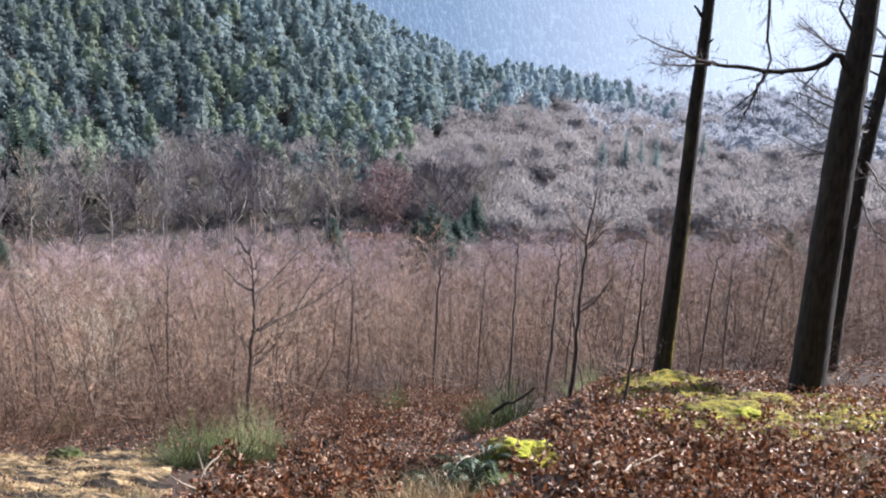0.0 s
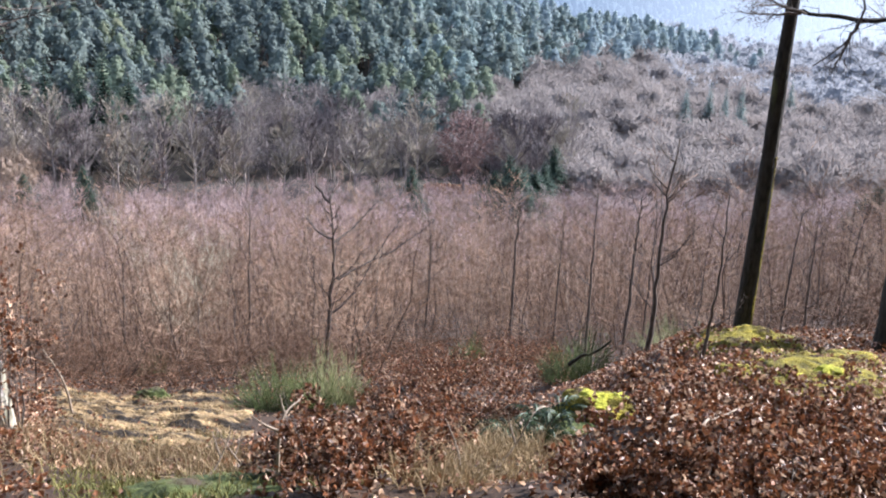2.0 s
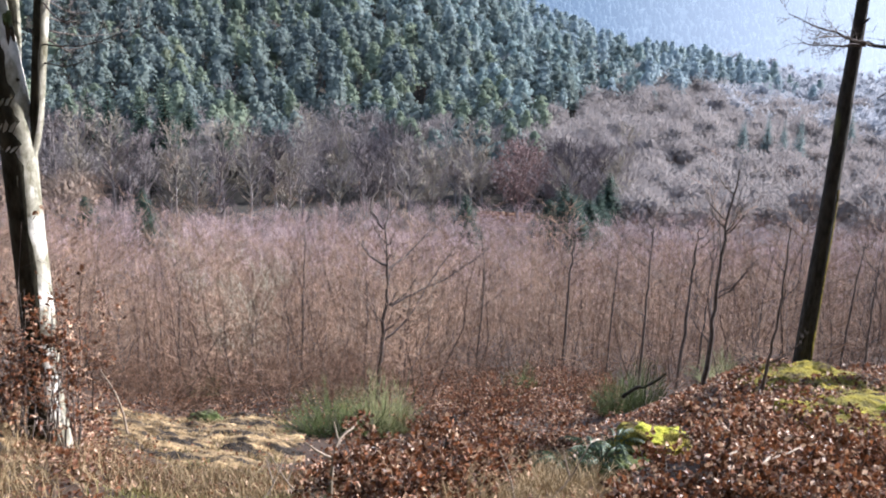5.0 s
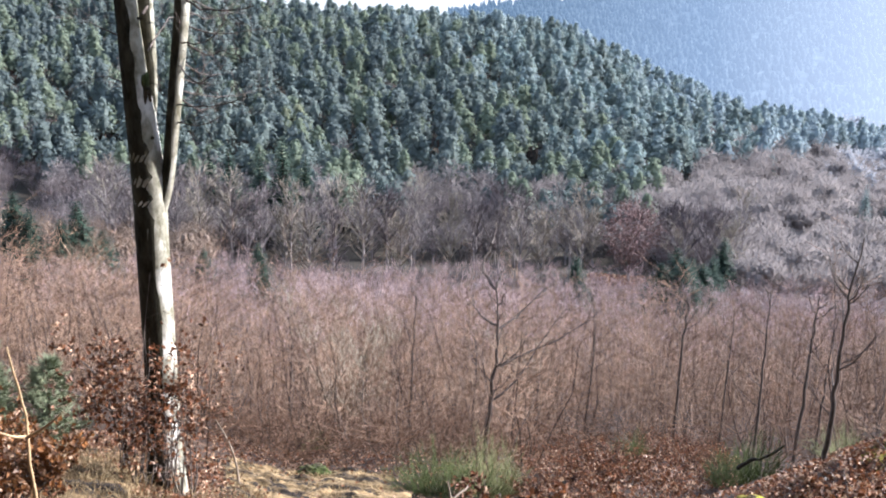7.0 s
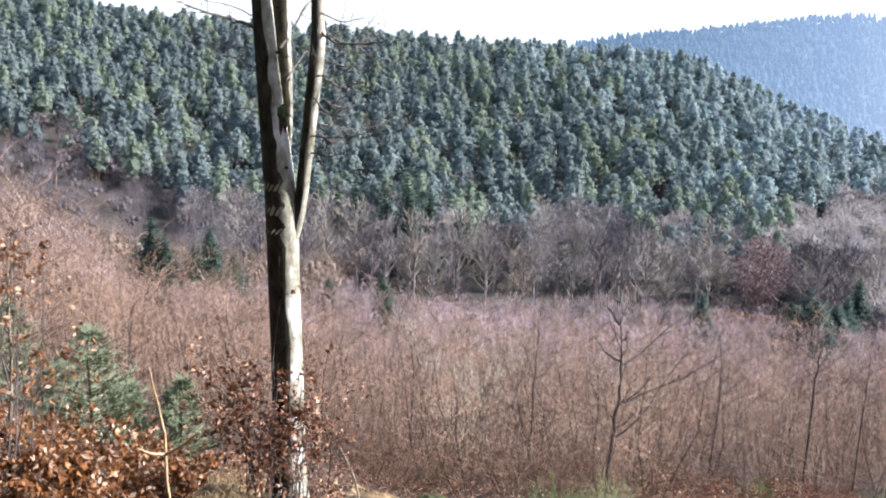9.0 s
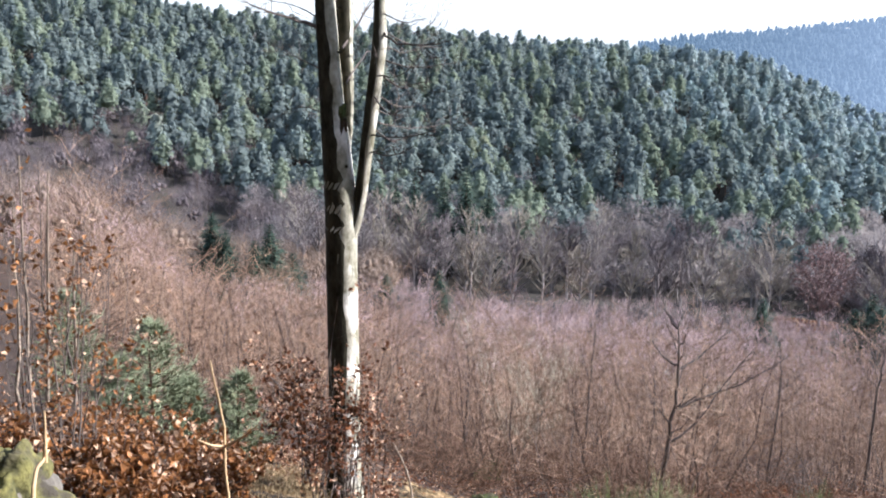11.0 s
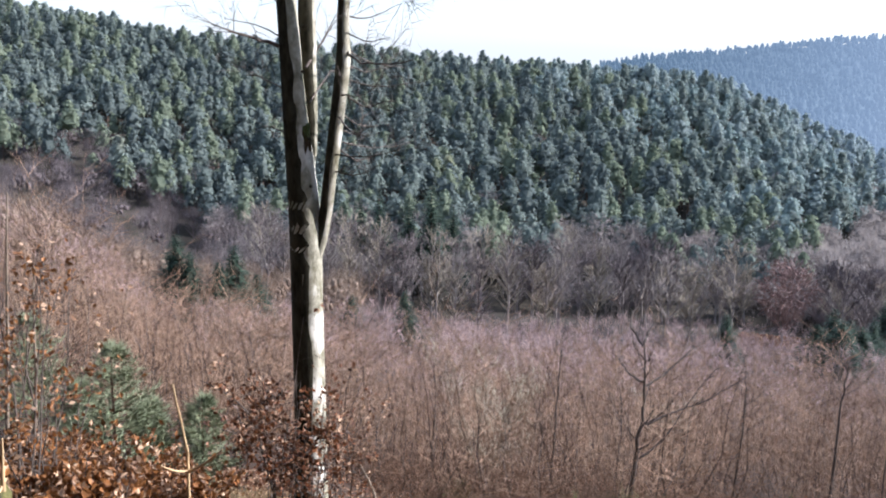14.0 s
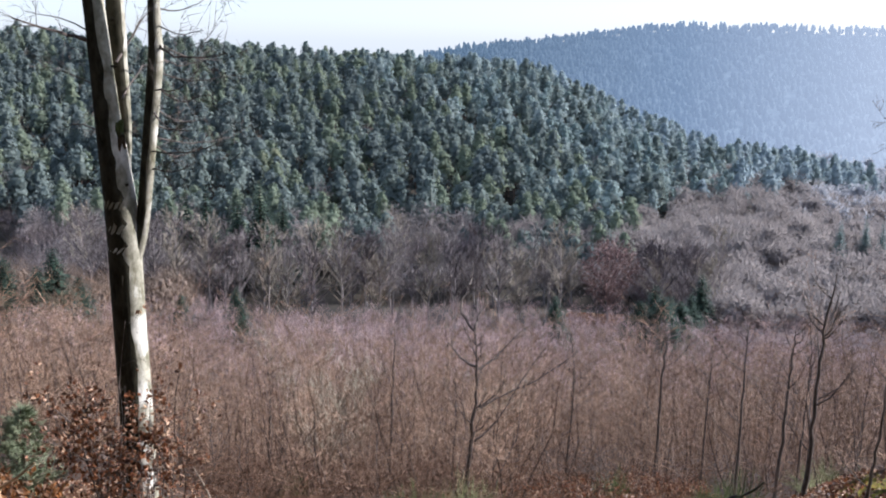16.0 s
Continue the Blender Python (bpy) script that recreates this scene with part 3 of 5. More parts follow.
def dome_kind(h, wide, slivers, broad=0.2, core=0.62):
    """A leafless crown far off: a dense heart of fine twigs, looser and ragged round it, rising from the ground."""
    s = Soup()
    middle, radii = np.array([0, 0, h * 0.5]), np.array([wide, wide, h * 0.5])
    k = 5
    a = np.arange(k) * 2 * np.pi / k + dice.uniform(0, 1)
    at = middle + np.stack([np.cos(a) * wide * 0.34, np.sin(a) * wide * 0.34, dice.uniform(-0.12, 0.12, k) * h], -1)
    s.puffs(np.r_[at, [middle + [0, 0, h * 0.08]]], radii * core * [0.8, 0.8, 0.95], rough=0.2)
    way = unit(dice.normal(size=(slivers, 3)) + [0, 0, 0.3])
    lobes = 0.9 + 0.14 * np.sin(way[:, :1] * 5 + 2) * np.sin(way[:, 1:2] * 6 + 1)
    root = middle + way * radii * lobes * dice.uniform(0.42, 0.95, (slivers, 1))
    to = unit(way + dice.normal(size=root.shape) * 0.5 + [0, 0, 0.4]) * wide * dice.uniform(0.1, 0.26, (slivers, 1))
    across = unit(np.cross(to, dice.normal(size=root.shape))) * dice.uniform(0.4, 1.2, (slivers, 1)) * broad
    s.add(np.stack([root - across, root + across, root + to], 1), np.arange(slivers * 3).reshape(-1, 3))
    return s.arrays()


def upright_kind(h, r, low, wide, limbs, boughs, twigs, thick):
    """A tall leafless tree of a closed stand: straight trunk, limbs rising steeply into a narrow oval crown of fine twigs."""
    s = Soup()
    line = stem_line(h * 0.94, wiggle=0.05)
    s.tube(line, np.linspace(r, r * 0.18, len(line)), 5)
    u = np.sort(dice.uniform(low, 0.93, limbs))
    p0 = along(line, u)
    a = np.arange(limbs) * 2.4 + dice.uniform(-0.5, 0.5, limbs)
    way = unit(np.stack([np.cos(a), np.sin(a), 0.75 + 1.1 * u * dice.uniform(0.6, 1.3, limbs)], -1))
    size = wide * 1.25 * np.sqrt(np.clip(1 - ((u - 0.45) / 0.62) ** 2, 0.06, 1)) * dice.uniform(0.75, 1.15, limbs)
    p1 = p0 + way * size[:, None]
    p1[:, 2] = np.minimum(p1[:, 2], h * dice.uniform(0.9, 1.0, limbs))
    s.cones(p0, p1, thick * 2.2 * (1.2 - u))
    for n, share, slim in ((boughs, 0.42, 1.3), (twigs, 0.24, 0.9)):
        i = dice.integers(len(p0), size=n)
        w = dice.uniform(0.25, 1.0, n)[:, None]
        q0 = p0[i] * (1 - w) + p1[i] * w
        q1 = q0 + unit(unit(p1[i] - p0[i]) + dice.normal(size=(n, 3)) * 0.55 + [0, 0, 0.3]) * (wide * share * dice.uniform(0.5, 1.2, n))[:, None]
        s.cones(q0, q1, thick * slim)
        p0, p1 = np.r_[p0, q0], np.r_[p1, q1]
    return s.arrays()


def joined(trunk, crown):
    s = Soup()
    s.add(*trunk.arrays()[:2], 0)
    s.add(*crown.arrays()[:2], 1)
    return s.arrays()


def spruce_kind(h, r, layers=16, per=11):
    trunk = Soup().tube(stem_line(h, wiggle=0.01), np.linspace(h * 0.014, 0.02, 6), 5)
    crown = Soup()
    for k in range(layers):
        u = k / layers
        n = max(5, int(per * (1 - u * 0.6)))
        a = np.linspace(0, 6.28, n, endpoint=False) + dice.uniform(0, 1, n)
        length = r * (1 - u) ** 0.85 * dice.uniform(0.75, 1.2, n) + 0.12 * r
        out = np.stack([np.cos(a), np.sin(a), 0 * a], -1)
        base = np.array([0, 0, h * (0.05 + 0.93 * u)]) + out * 0.02
        tip = base + out * length[:, None] + np.array([0, 0, -1]) * (length * (0.30 - 0.45 * u))[:, None]
        for q in range(7):
            w = (q + 0.6) / 7
            p = base * (1 - w) + tip * w
            to = unit(out + dice.normal(size=out.shape) * 0.5 + [0, 0, -0.25])
            side = np.stack([-out[:, 1], out[:, 0], 0 * a], -1) * (length * 0.2 * (1.25 - w))[:, None] * dice.choice([-1, 1], n)[:, None]
            v = np.stack([p - side, p + side * 0.6, p + to * (length * 0.33)[:, None] + side], 1)
            crown.add(v, np.arange(n * 3).reshape(-1, 3))
    return trunk, crown


# ---- woods on the far side ----
pines = [pine_kind(h, bare, wide, 17, 8, full) for h, bare, wide, full in ((13, 0.36, 3.5, 0.45), (14.5, 0.42, 3.6, 0.5), (12, 0.32, 3.8, 0.4), (15.5, 0.36, 3.3, 0.6), (13.5, 0.3, 3.8, 0.5), (11, 0.3, 3.2, 0.65))]
pine_arrays = [joined(t, c) for t, c in pines]
hill = np.concatenate([scatter(4300, -50, 4, 268, 660), scatter(800, 4, 14, 330, 640), scatter(450, -60, -38, 560, 800)])
hill_size = dice.uniform(0.75, 1.3, len(hill))
side_of, far_of = np.degrees(np.arctan2(hill[:, 0], hill[:, 1])), np.hypot(hill[:, 0], hill[:, 1])
foot = np.interp(side_of, [-60, -45, -42.3, -39.5, -37, -34, -30.6, -27, -24, -5, -2, 1, 3, 6, 10, 13], [-6.2, -6.2, -6.3, -7.4, -8.6, -9.7, -10.5, -11.5, -60, -60, -9.6, -9.0, -8.4, -7.9, -7.4, -7.1]) + dice.normal(0, 0.25, len(hill))
keep = (far_of > 262 + 30 * np.sin(side_of * 0.35) + 20 * np.sin(side_of * 0.9 + 1)) & (hill[:, 2] - EYE > far_of * np.tan(np.radians(foot)))
clear = np.sin(hill[:, 0] * 0.05 + 1) * np.sin(hill[:, 1] * 0.037 + hill[:, 0] * 0.01) > 0.93
crest = np.interp(side_of, [-60, -45, -40.7, -35.8, -30, -22.7, -17.7, -13, -7.25, -4.3, -1.5, 0.9, 6, 9, 13], [5, 2.4, 1.7, 0.75, 0.3, -0.05, -0.5, -0.7, -1.0, -1.6, -3.4, -4.7, -5.3, -5.9, -6.6])
under_crest = hill[:, 2] + 13 * hill_size - EYE < far_of * np.tan(np.radians(crest))
hill_size = hill_size[keep & ~clear & under_crest]
hill = hill[keep & ~clear & under_crest]
far_of = np.hypot(hill[:, 0], hill[:, 1])
order = np.argsort(far_of)
near_pines, other_pines, other_size = hill[order[:160]], hill[order[160:]], hill_size[order[160:]]
# Trees further off and to the right get the haze-tinted needle colours.
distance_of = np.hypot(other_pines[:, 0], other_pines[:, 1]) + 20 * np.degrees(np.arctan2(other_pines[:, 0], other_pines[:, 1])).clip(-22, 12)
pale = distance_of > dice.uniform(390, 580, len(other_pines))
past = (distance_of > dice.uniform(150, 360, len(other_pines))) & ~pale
for name, chosen, needles, label in (("pine_forest_crest", pale, (PALE_PINE, PALE_PINE, MISTY_PINE), "distant pine forest, its blue-green crowns painted pale with haze"), ("pine_forest_above", past, (HAZED_PINE, PINE, MISTY_PINE), "upper pine forest with blue-green crowns paled to paint in haze"),
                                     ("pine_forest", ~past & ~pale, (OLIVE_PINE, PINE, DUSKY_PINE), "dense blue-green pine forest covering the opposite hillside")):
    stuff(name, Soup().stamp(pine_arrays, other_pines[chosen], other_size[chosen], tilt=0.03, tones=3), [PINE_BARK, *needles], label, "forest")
pine_things = []
for (trunk, crown), needles in zip(pines, (PINE, OLIVE_PINE, DUSKY_PINE, OLIVE_PINE, PINE, DUSKY_PINE)):
    t = thing("pine_tree", (0, 0, 0), "tall pine with a blue-green crown above a bare trunk", "tree", "pines at the foot of the hill")
    part("trunk", trunk, SUNLIT_PINE_BARK, t)
    part("crown", crown, needles, t)
    pine_things.append(t)
for i, p in enumerate(near_pines):
    m = Matrix.Translation(p) @ pose(0, 0, 0, 0, 0, float(dice.uniform(0, 360)))
    ob = pine_things[i % 6]
    if i < 6:
        ob.matrix_basis = m
    else:
        copy_thing(ob, m)

# far hills
speck = []
for h in (12, 13.5, 11, 12.5):
    far_crown = Soup().puffs([[0, 0, h * 0.4], [0.8, 0.5, h * 0.62]], [[3.0, 3.0, h * 0.4], [1.9, 1.9, h * 0.36]], rough=0.3)
    speck.append(far_crown.arrays())
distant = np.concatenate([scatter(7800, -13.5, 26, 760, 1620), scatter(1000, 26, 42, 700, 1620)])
stuff("far_hill_woods", Soup().stamp(speck, distant, dice.uniform(0.65, 1.05, len(distant))), HAZE_GLOW_WOOD, "distant conifer hills with blue haze painted in as a glow", "forest", True)

# ---- bare woods in the valley ----
tall_bare = [upright_kind(h * 1.12, 0.26, low, wide, 26, 110, 520, 0.075) for h, wide, low in ((16.5, 4.6, 0.22), (18, 4.2, 0.3), (14, 4.8, 0.16), (17, 3.6, 0.26), (12.5, 4.2, 0.12), (15.5, 5.2, 0.24))]
edge = []
for a in np.arange(-31, 3, 1.45):
    for d in (208, 232, 256):
        edge.append(spot(a + dice.uniform(-0.6, 0.6), d + dice.uniform(-7, 7) + 8 * math.sin(a * 0.4)))
edge = np.array([e for e in edge if not -5.4 < math.degrees(math.atan2(e[0], e[1])) < -1.6 or math.hypot(e[0], e[1]) > 232])
bare_things = []
for (v, f, m), twig in zip(tall_bare, (BARE_WOOD, TAN_WOOD, MAUVE_WOOD, BARE_WOOD, TAN_WOOD, MAUVE_WOOD)):
    n_trunk = 6 * 5 + 1
    is_trunk = f.max(1) < n_trunk
    t = thing("bare_tree", (0, 0, 0), "tall leafless broadleaf tree with steep limbs and grey-brown twigs", "tree", "bare trees along the valley edge")
    part("trunk", (v, f[is_trunk], m[is_trunk]), BARE_WOOD, t)
    part("crown", (v, f[~is_trunk], m[~is_trunk]), twig, t)
    bare_things.append(t)
for i, p in enumerate(edge):
    m = Matrix.Translation(p) @ pose(0, 0, 0, 0, 0, float(dice.uniform(0, 360)))
    if i < 6:
        bare_things[i].matrix_basis = m
    else:
        copy_thing(bare_things[int(dice.integers(6))], m)
wood = [fan_kind(h, 0.15, 0.05, wide, 14, 60, 0.06, 3, 170) for h, wide in ((11, 4.6), (13, 5.0), (12, 4.4), (9.5, 4.8))]
near_wood = [fan_kind(h, 0.13, 0.05, wide, 20, 150, 0.03, 3, 130) for h, wide in ((11, 4.4), (13, 4.8), (12, 4.2), (9.5, 4.6))]
hollow_dome = [dome_kind(h, wide, 900, 0.034, 0.2) for h, wide in ((10, 4.0), (12, 4.4), (11, 3.8), (8.5, 4.2))]
left_wood = np.concatenate([scatter(340, -62, -34, 70, 240), scatter(120, -36, -26, 175, 262)])
left_side = np.degrees(np.arctan2(left_wood[:, 0], left_wood[:, 1]))
left_wood = left_wood[(left_side < -42) | (np.hypot(left_wood[:, 0], left_wood[:, 1]) > 140)]
stuff("bare_hillside_wood", Soup().stamp(hollow_dome, left_wood, dice.uniform(0.5, 0.85, len(left_wood)), tilt=0.05), [HOLLOW_WOOD], "leafless brown wood on the side of the hollow", "forest")
upper_wood = scatter(640, -54, -30, 235, 430)
upper_side, upper_far = np.degrees(np.arctan2(upper_wood[:, 0], upper_wood[:, 1])), np.hypot(upper_wood[:, 0], upper_wood[:, 1])
upper_wood = upper_wood[upper_wood[:, 2] - EYE < upper_far * np.tan(np.radians(np.interp(upper_side, [-60, -42, -37, -30], [-4.4, -4.4, -7.4, -10.0])))]
stuff("bare_wood_under_pines", Soup().stamp(near_wood + hollow_dome, upper_wood, dice.uniform(0.65, 1.05, len(upper_wood)), tilt=0.05), [MAUVE_WOOD], "grey-brown leafless trees below the edge of the pines", "forest")
valley = np.concatenate([scatter(760, 2, 32, 195, 400), scatter(190, -5, 4, 255, 345), scatter(330, 0, 14, 340, 520)])
dome = [dome_kind(h, wide, 100, 0.42, 0.34) for h, wide in ((9, 4.6), (10.5, 5.0), (7.5, 4.4), (9.5, 3.8))]
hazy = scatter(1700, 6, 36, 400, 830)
stuff("hazy_valley_wood", Soup().stamp(dome, hazy, dice.uniform(0.7, 1.4, len(hazy)), tilt=0.06), HAZY_WOOD, "distant leafless wood painted pale with haze along the valley bottom", "forest")
broad_dome = [dome_kind(h, wide, 420, 0.16, 0.3) for h, wide in ((11, 5.0), (12.5, 5.6), (9.5, 4.6), (10, 5.4))]
stuff("bare_valley_wood", Soup().stamp(broad_dome, valley, dice.uniform(0.6, 1.15, len(valley)), tilt=0.04), [VALLEY_WOOD], "leafless wood paled for haze, filling the valley bottom", "forest")

amid = hill[dice.choice(len(hill), 230, replace=False)] + [3, 3, 0]
stuff("bare_trees_in_pinewood", Soup().stamp(wood, amid, dice.uniform(0.7, 1.0, len(amid)), tilt=0.04), [MAUVE_WOOD], "scattered bare brown trees among the pines", "forest")
between = scatter(420, -34, 2, 246, 305)
stuff("bare_wood_edge", Soup().stamp(wood, between, dice.uniform(0.7, 1.1, len(between)), tilt=0.04), [BARE_WOOD], "bare trees between the valley edge and the pines", "forest")
scrub = [bare_kind(h, 0.05, 14, 26, 30, 0.03, 1.8, 0.05, 0.7, 3) for h in (2.4, 3.2, 2.0)]
under = np.concatenate([scatter(170, -34, 8, 190, 290), scatter(460, -36, 3, 190, 210)])
stuff("valley_undergrowth", Soup().stamp(scrub, under, dice.uniform(0.45, 1.0, len(under)), tilt=0.1), [MAUVE_WOOD], "low bare undergrowth beneath the tall trees", "undergrowth")
# Unseen pines added behind the camera to keep skylight off the near slope.
behind = np.concatenate([scatter(330, 76, 180, 5, 48), scatter(330, -180, -75, 5, 48)])
stuff("unseen_wood_behind", Soup().stamp(pine_arrays, behind, dice.uniform(0.9, 1.4, len(behind)), tilt=0.04), [PINE_BARK, PINE], "unseen pine wood added behind the camera to block skylight", "forest")

# the russet beech that kept its leaves
p = spot(-3.4, 214)
beech = thing("russet_beech", p, "large beech that keeps its russet dry leaves", "tree")
s, c = Soup(), Soup()
v, f, m = fan_kind(17.5, 0.3, 0.15, 7.0, 60, 420, 0.06, 6, 400)
is_trunk = f.max(1) < 6 * 6 + 1
s.add(v, f[is_trunk])
c.add(v, f[~is_trunk])
tips = v[37:37 + 4 * 480].reshape(-1, 4, 3)
i = dice.integers(60, len(tips), size=2600)
w = dice.uniform(0.2, 1, (2600, 1))
c.leaves(tips[i, 0] * (1 - w) + tips[i, 3] * w, 0.4, 0)
part("trunk", s, BARE_WOOD, beech)
part("crown", c, RED_TWIG, beech)

# dark spruces
for a, d, top, wide in ((-0.9, 168, -12.5, 3.0), (-1.7, 166, -13.4, 3.2), (-0.5, 164, -13.1, 3.4), (0.5, 168, -13.3, 3.0), (1.0, 186, -12.9, 2.6), (-0.1, 172, -13.0, 2.8), (1.5, 200, -11.8, 2.6), (-6.25, 165, -13.3, 2.2), (-35.8, 132, -9.7, 2.6), (-35.1, 130, -10.6, 2.2), (-33.6, 130, -11.2, 2.4), (-32.8, 132, -10.3, 2.7), (-31.6, 134, -11.9, 2.4), (-23.6, 160, -12.8, 2.0),
                       (-26.5, 160, -13.0, 1.9), (18.2, 110, -12.9, 3.2), (11.0, 330, -8.2, 2.0), (13.4, 380, -7.8, 1.8), (8.2, 335, -8.6, 2.0), (10.2, 340, -8.5, 1.8), (9.4, 345, -8.3, 1.8), (-22.2, 262, -7.3, 4.2), (-23.4, 264, -7.9, 3.6), (-21.0, 266, -8.2, 3.6), (-25.0, 268, -7.4, 3.4), (-26.0, 268, -7.9, 3.2)):
    h = float(EYE + d * math.tan(radians(top)) - spot(a, d)[2])
    t = thing("spruce", spot(a, d), "dark green spruce standing among bare trees", "tree", "dark spruces in the valley")
    trunk, crown = spruce_kind(h, wide * 1.4, 30, 22)
    part("trunk", trunk, PINE_BARK, t)
    # The furthest spruces take a needle colour paled for haze.
    part("crown", crown, SPRUCE if d < 300 else HAZED_PINE, t)

# ---- the thicket on the slope ----
young = [bare_kind(h, 0.02, 16, 40, 60, 0.06, 1.5, 0.014, 0.5, 3, 0.3, 0.2, 1) for k, h in enumerate((4.6, 5.2, 5.6, 4.2, 5.0, 6.0))]
slim = [bare_kind(h, 0.035, 12, 22, 26, 0.06, 2.0, 0.036, 0.8, 3, 0.45, 0.16, min(k % 3, 1)) for k, h in enumerate((5.4, 6.2, 5.0, 5.8))]
front = scatter(1650, -44, 26, 29, 62)
front_side = np.degrees(np.arctan2(front[:, 0], front[:, 1]))
front_far = np.hypot(front[:, 0], front[:, 1])
front = front[(front_far > 29 + 2.0 * np.sin(front_side * 0.7)) & ~((front_side > 6) & (front_far < 33)) & ~((front_side > -8) & (front_side < 1) & (front_far < 33))]
back = scatter(2900, -46, 27, 60, 204)


def thicket_sizes(at, tall, low, high):
    """Sizes by chance, kept under the even top line that the young growth has."""
    side, d = np.degrees(np.arctan2(at[:, 0], at[:, 1])), np.hypot(at[:, 0], at[:, 1])
    top = np.interp(side, [-46, -42, -39, -37, -31, -27, 0, 26], [-6.5, -8, -10.5, -13.2, -13.4, -13.2, -13.0, -12.0]) + dice.normal(0, 0.25, len(at))
    room = (EYE + d * np.tan(np.radians(top)) - at[:, 2]) / tall
    return np.minimum(dice.uniform(low, high, len(at)), room)


front_size, back_size = thicket_sizes(front, 5.4, 0.65, 1.1), thicket_sizes(back, 5.9, 0.7, 1.1)
front, front_size, back, back_size = front[front_size > 0.25], front_size[front_size > 0.25], back[back_size > 0.25], back_size[back_size > 0.25]
stuff("sapling_thicket", Soup().stamp(young, front, front_size, tilt=0.11, tones=2), [TWIG, STEM_BARK, PALE_STEM], "dense thicket of leafless young trees on the slope", "thicket")
stuff("sapling_thicket_below", Soup().stamp(slim, back, back_size, tilt=0.08), [VALE_TWIG, STEM_BARK], "leafless young trees running down to the valley", "thicket")


rim = np.concatenate([scatter(170, -44, -27, 16, 30), scatter(150, -27, -8, 20.0, 30.5), scatter(90, 8, 26, 17, 33), scatter(90, -8, 8, 27, 33)])
rim_size = thicket_sizes(rim, 5.2, 0.4, 0.8)
rim, rim_size = rim[rim_size > 0.15], rim_size[rim_size > 0.15]
stuff("sapling_fringe", Soup().stamp(young, rim, rim_size, tilt=0.13), [TWIG, SAPLING_BARK], "thin leafless saplings at the edge of the thicket", "thicket")
bramble = [bare_kind(h, 0.008, 12, 22, 16, 0.02, 0.5, 0.006, 0.35, 3, 0.3, 0.5) for h in (0.7, 1.0, 0.85)]
tangle = np.concatenate([scatter(420, -44, -6, 19.5, 38), scatter(430, -27, -8, 18.5, 33), scatter(280, -8, 26, 17, 38), scatter(150, 17, 29, 13, 24)])
stuff("bramble_tangle", Soup().stamp(bramble, tangle, dice.uniform(0.6, 1.4, len(tangle)), tilt=0.25), [BRAMBLE], "tangle of low dry brambles and twigs", "undergrowth")


# ---- the near slope ----
def sight(side, up, d):
    """The place d metres off (along the level) in the direction so many degrees right and up from the first eye."""
    return np.array([d * math.sin(radians(side)), d * math.cos(radians(side)), EYE + d * math.tan(radians(up))])


def sight_left(side, up, d):
    """The same from where the camera stands once it has swung to the left."""
    return sight(side, up, d) + [-0.10, -0.07, 0.025]


def smooth_line(points, n):
    """A soft curve through the points."""
    p = np.asarray(points, float)
    k = np.linspace(0, len(p) - 1, n)
    i = np.clip(k.astype(int), 0, len(p) - 2)
    u = (k - i)[:, None]
    g = np.gradient(p, axis=0)
    return p[i] * (2 * u**3 - 3 * u**2 + 1) + g[i] * (u**3 - 2 * u**2 + u) + p[i + 1] * (3 * u**2 - 2 * u**3) + g[i + 1] * (u**3 - u**2)


def bough(line, r0, r1, twigs, reach, droop=0.0, sides=5, hang=0.5):
    """A branch with side twigs, twigs on those, as one mesh."""
    s = Soup()
    jog = dice.normal(size=line.shape) * min(r0 * 0.6, 0.012)
    jog[0] = 0
    s.tube(line + jog, np.linspace(r0, r1, len(line)), sides, lumps=0.06)
    u = dice.uniform(0.15, 1, twigs)
    p0 = along(line + jog, u)
    ahead = unit(along(np.gradient(line, axis=0), u))
    way = unit(ahead * 0.9 + dice.normal(size=p0.shape) * 0.6 + [0, 0, 0.15 - droop])
    p1 = p0 + way * (reach * dice.uniform(0.4, 1.1, twigs) * (1.15 - 0.5 * u))[:, None]
    s.cones(p0, p1, r0 * 0.28 * (1.1 - 0.5 * u))
    for n, share in ((twigs * 2, 0.55), (twigs * 3, 0.32)):
        i = dice.integers(len(p0), size=n)
        w = dice.uniform(0.2, 0.95, n)[:, None]
        q0 = p0[i] * (1 - w) + p1[i] * w
        q1 = q0 + unit(unit(p1[i] - p0[i]) + dice.normal(size=q0.shape) * 0.6 + [0, 0, -droop * hang]) * (reach * share * dice.uniform(0.4, 1.1, n))[:, None]
        s.cones(q0, q1, max(r0 * 0.13, 0.003))
        p0, p1 = np.r_[p0, q0], np.r_[p1, q1]
    return s


def lump(place, rx, ry, rz, detail=4, rough=0.18, seed=0.0, flat=0.0):
    """A stone or cushion: a ball pressed flat and roughened."""
    bm = bmesh.new()
    bmesh.ops.create_icosphere(bm, subdivisions=detail, radius=1.0)
    for v in bm.verts:
        n = noise.fractal(v.co * 1.6 + Vector((seed, seed * 2, 0)), 1.0, 2.0, 5)
        v.co *= 1 + rough * 1.6 * n
        if v.co.z < 0:
            v.co.z *= 1 - flat
        v.co = Vector((v.co.x * rx + place[0], v.co.y * ry + place[1], v.co.z * rz + place[2]))
    bmesh.ops.triangulate(bm, faces=bm.faces[:])
    bm.verts.index_update()
    v = np.array([q.co[:] for q in bm.verts])
    f = np.array([[q.index for q in face.verts] for face in bm.faces])
    bm.free()
    return v, f, np.zeros(len(f))


def relative(line, base):
    return np.asarray(line, float) - np.asarray(base, float)


# the forked beech
base = spot(-29.35, 11.0, -0.1)
fork_base = base
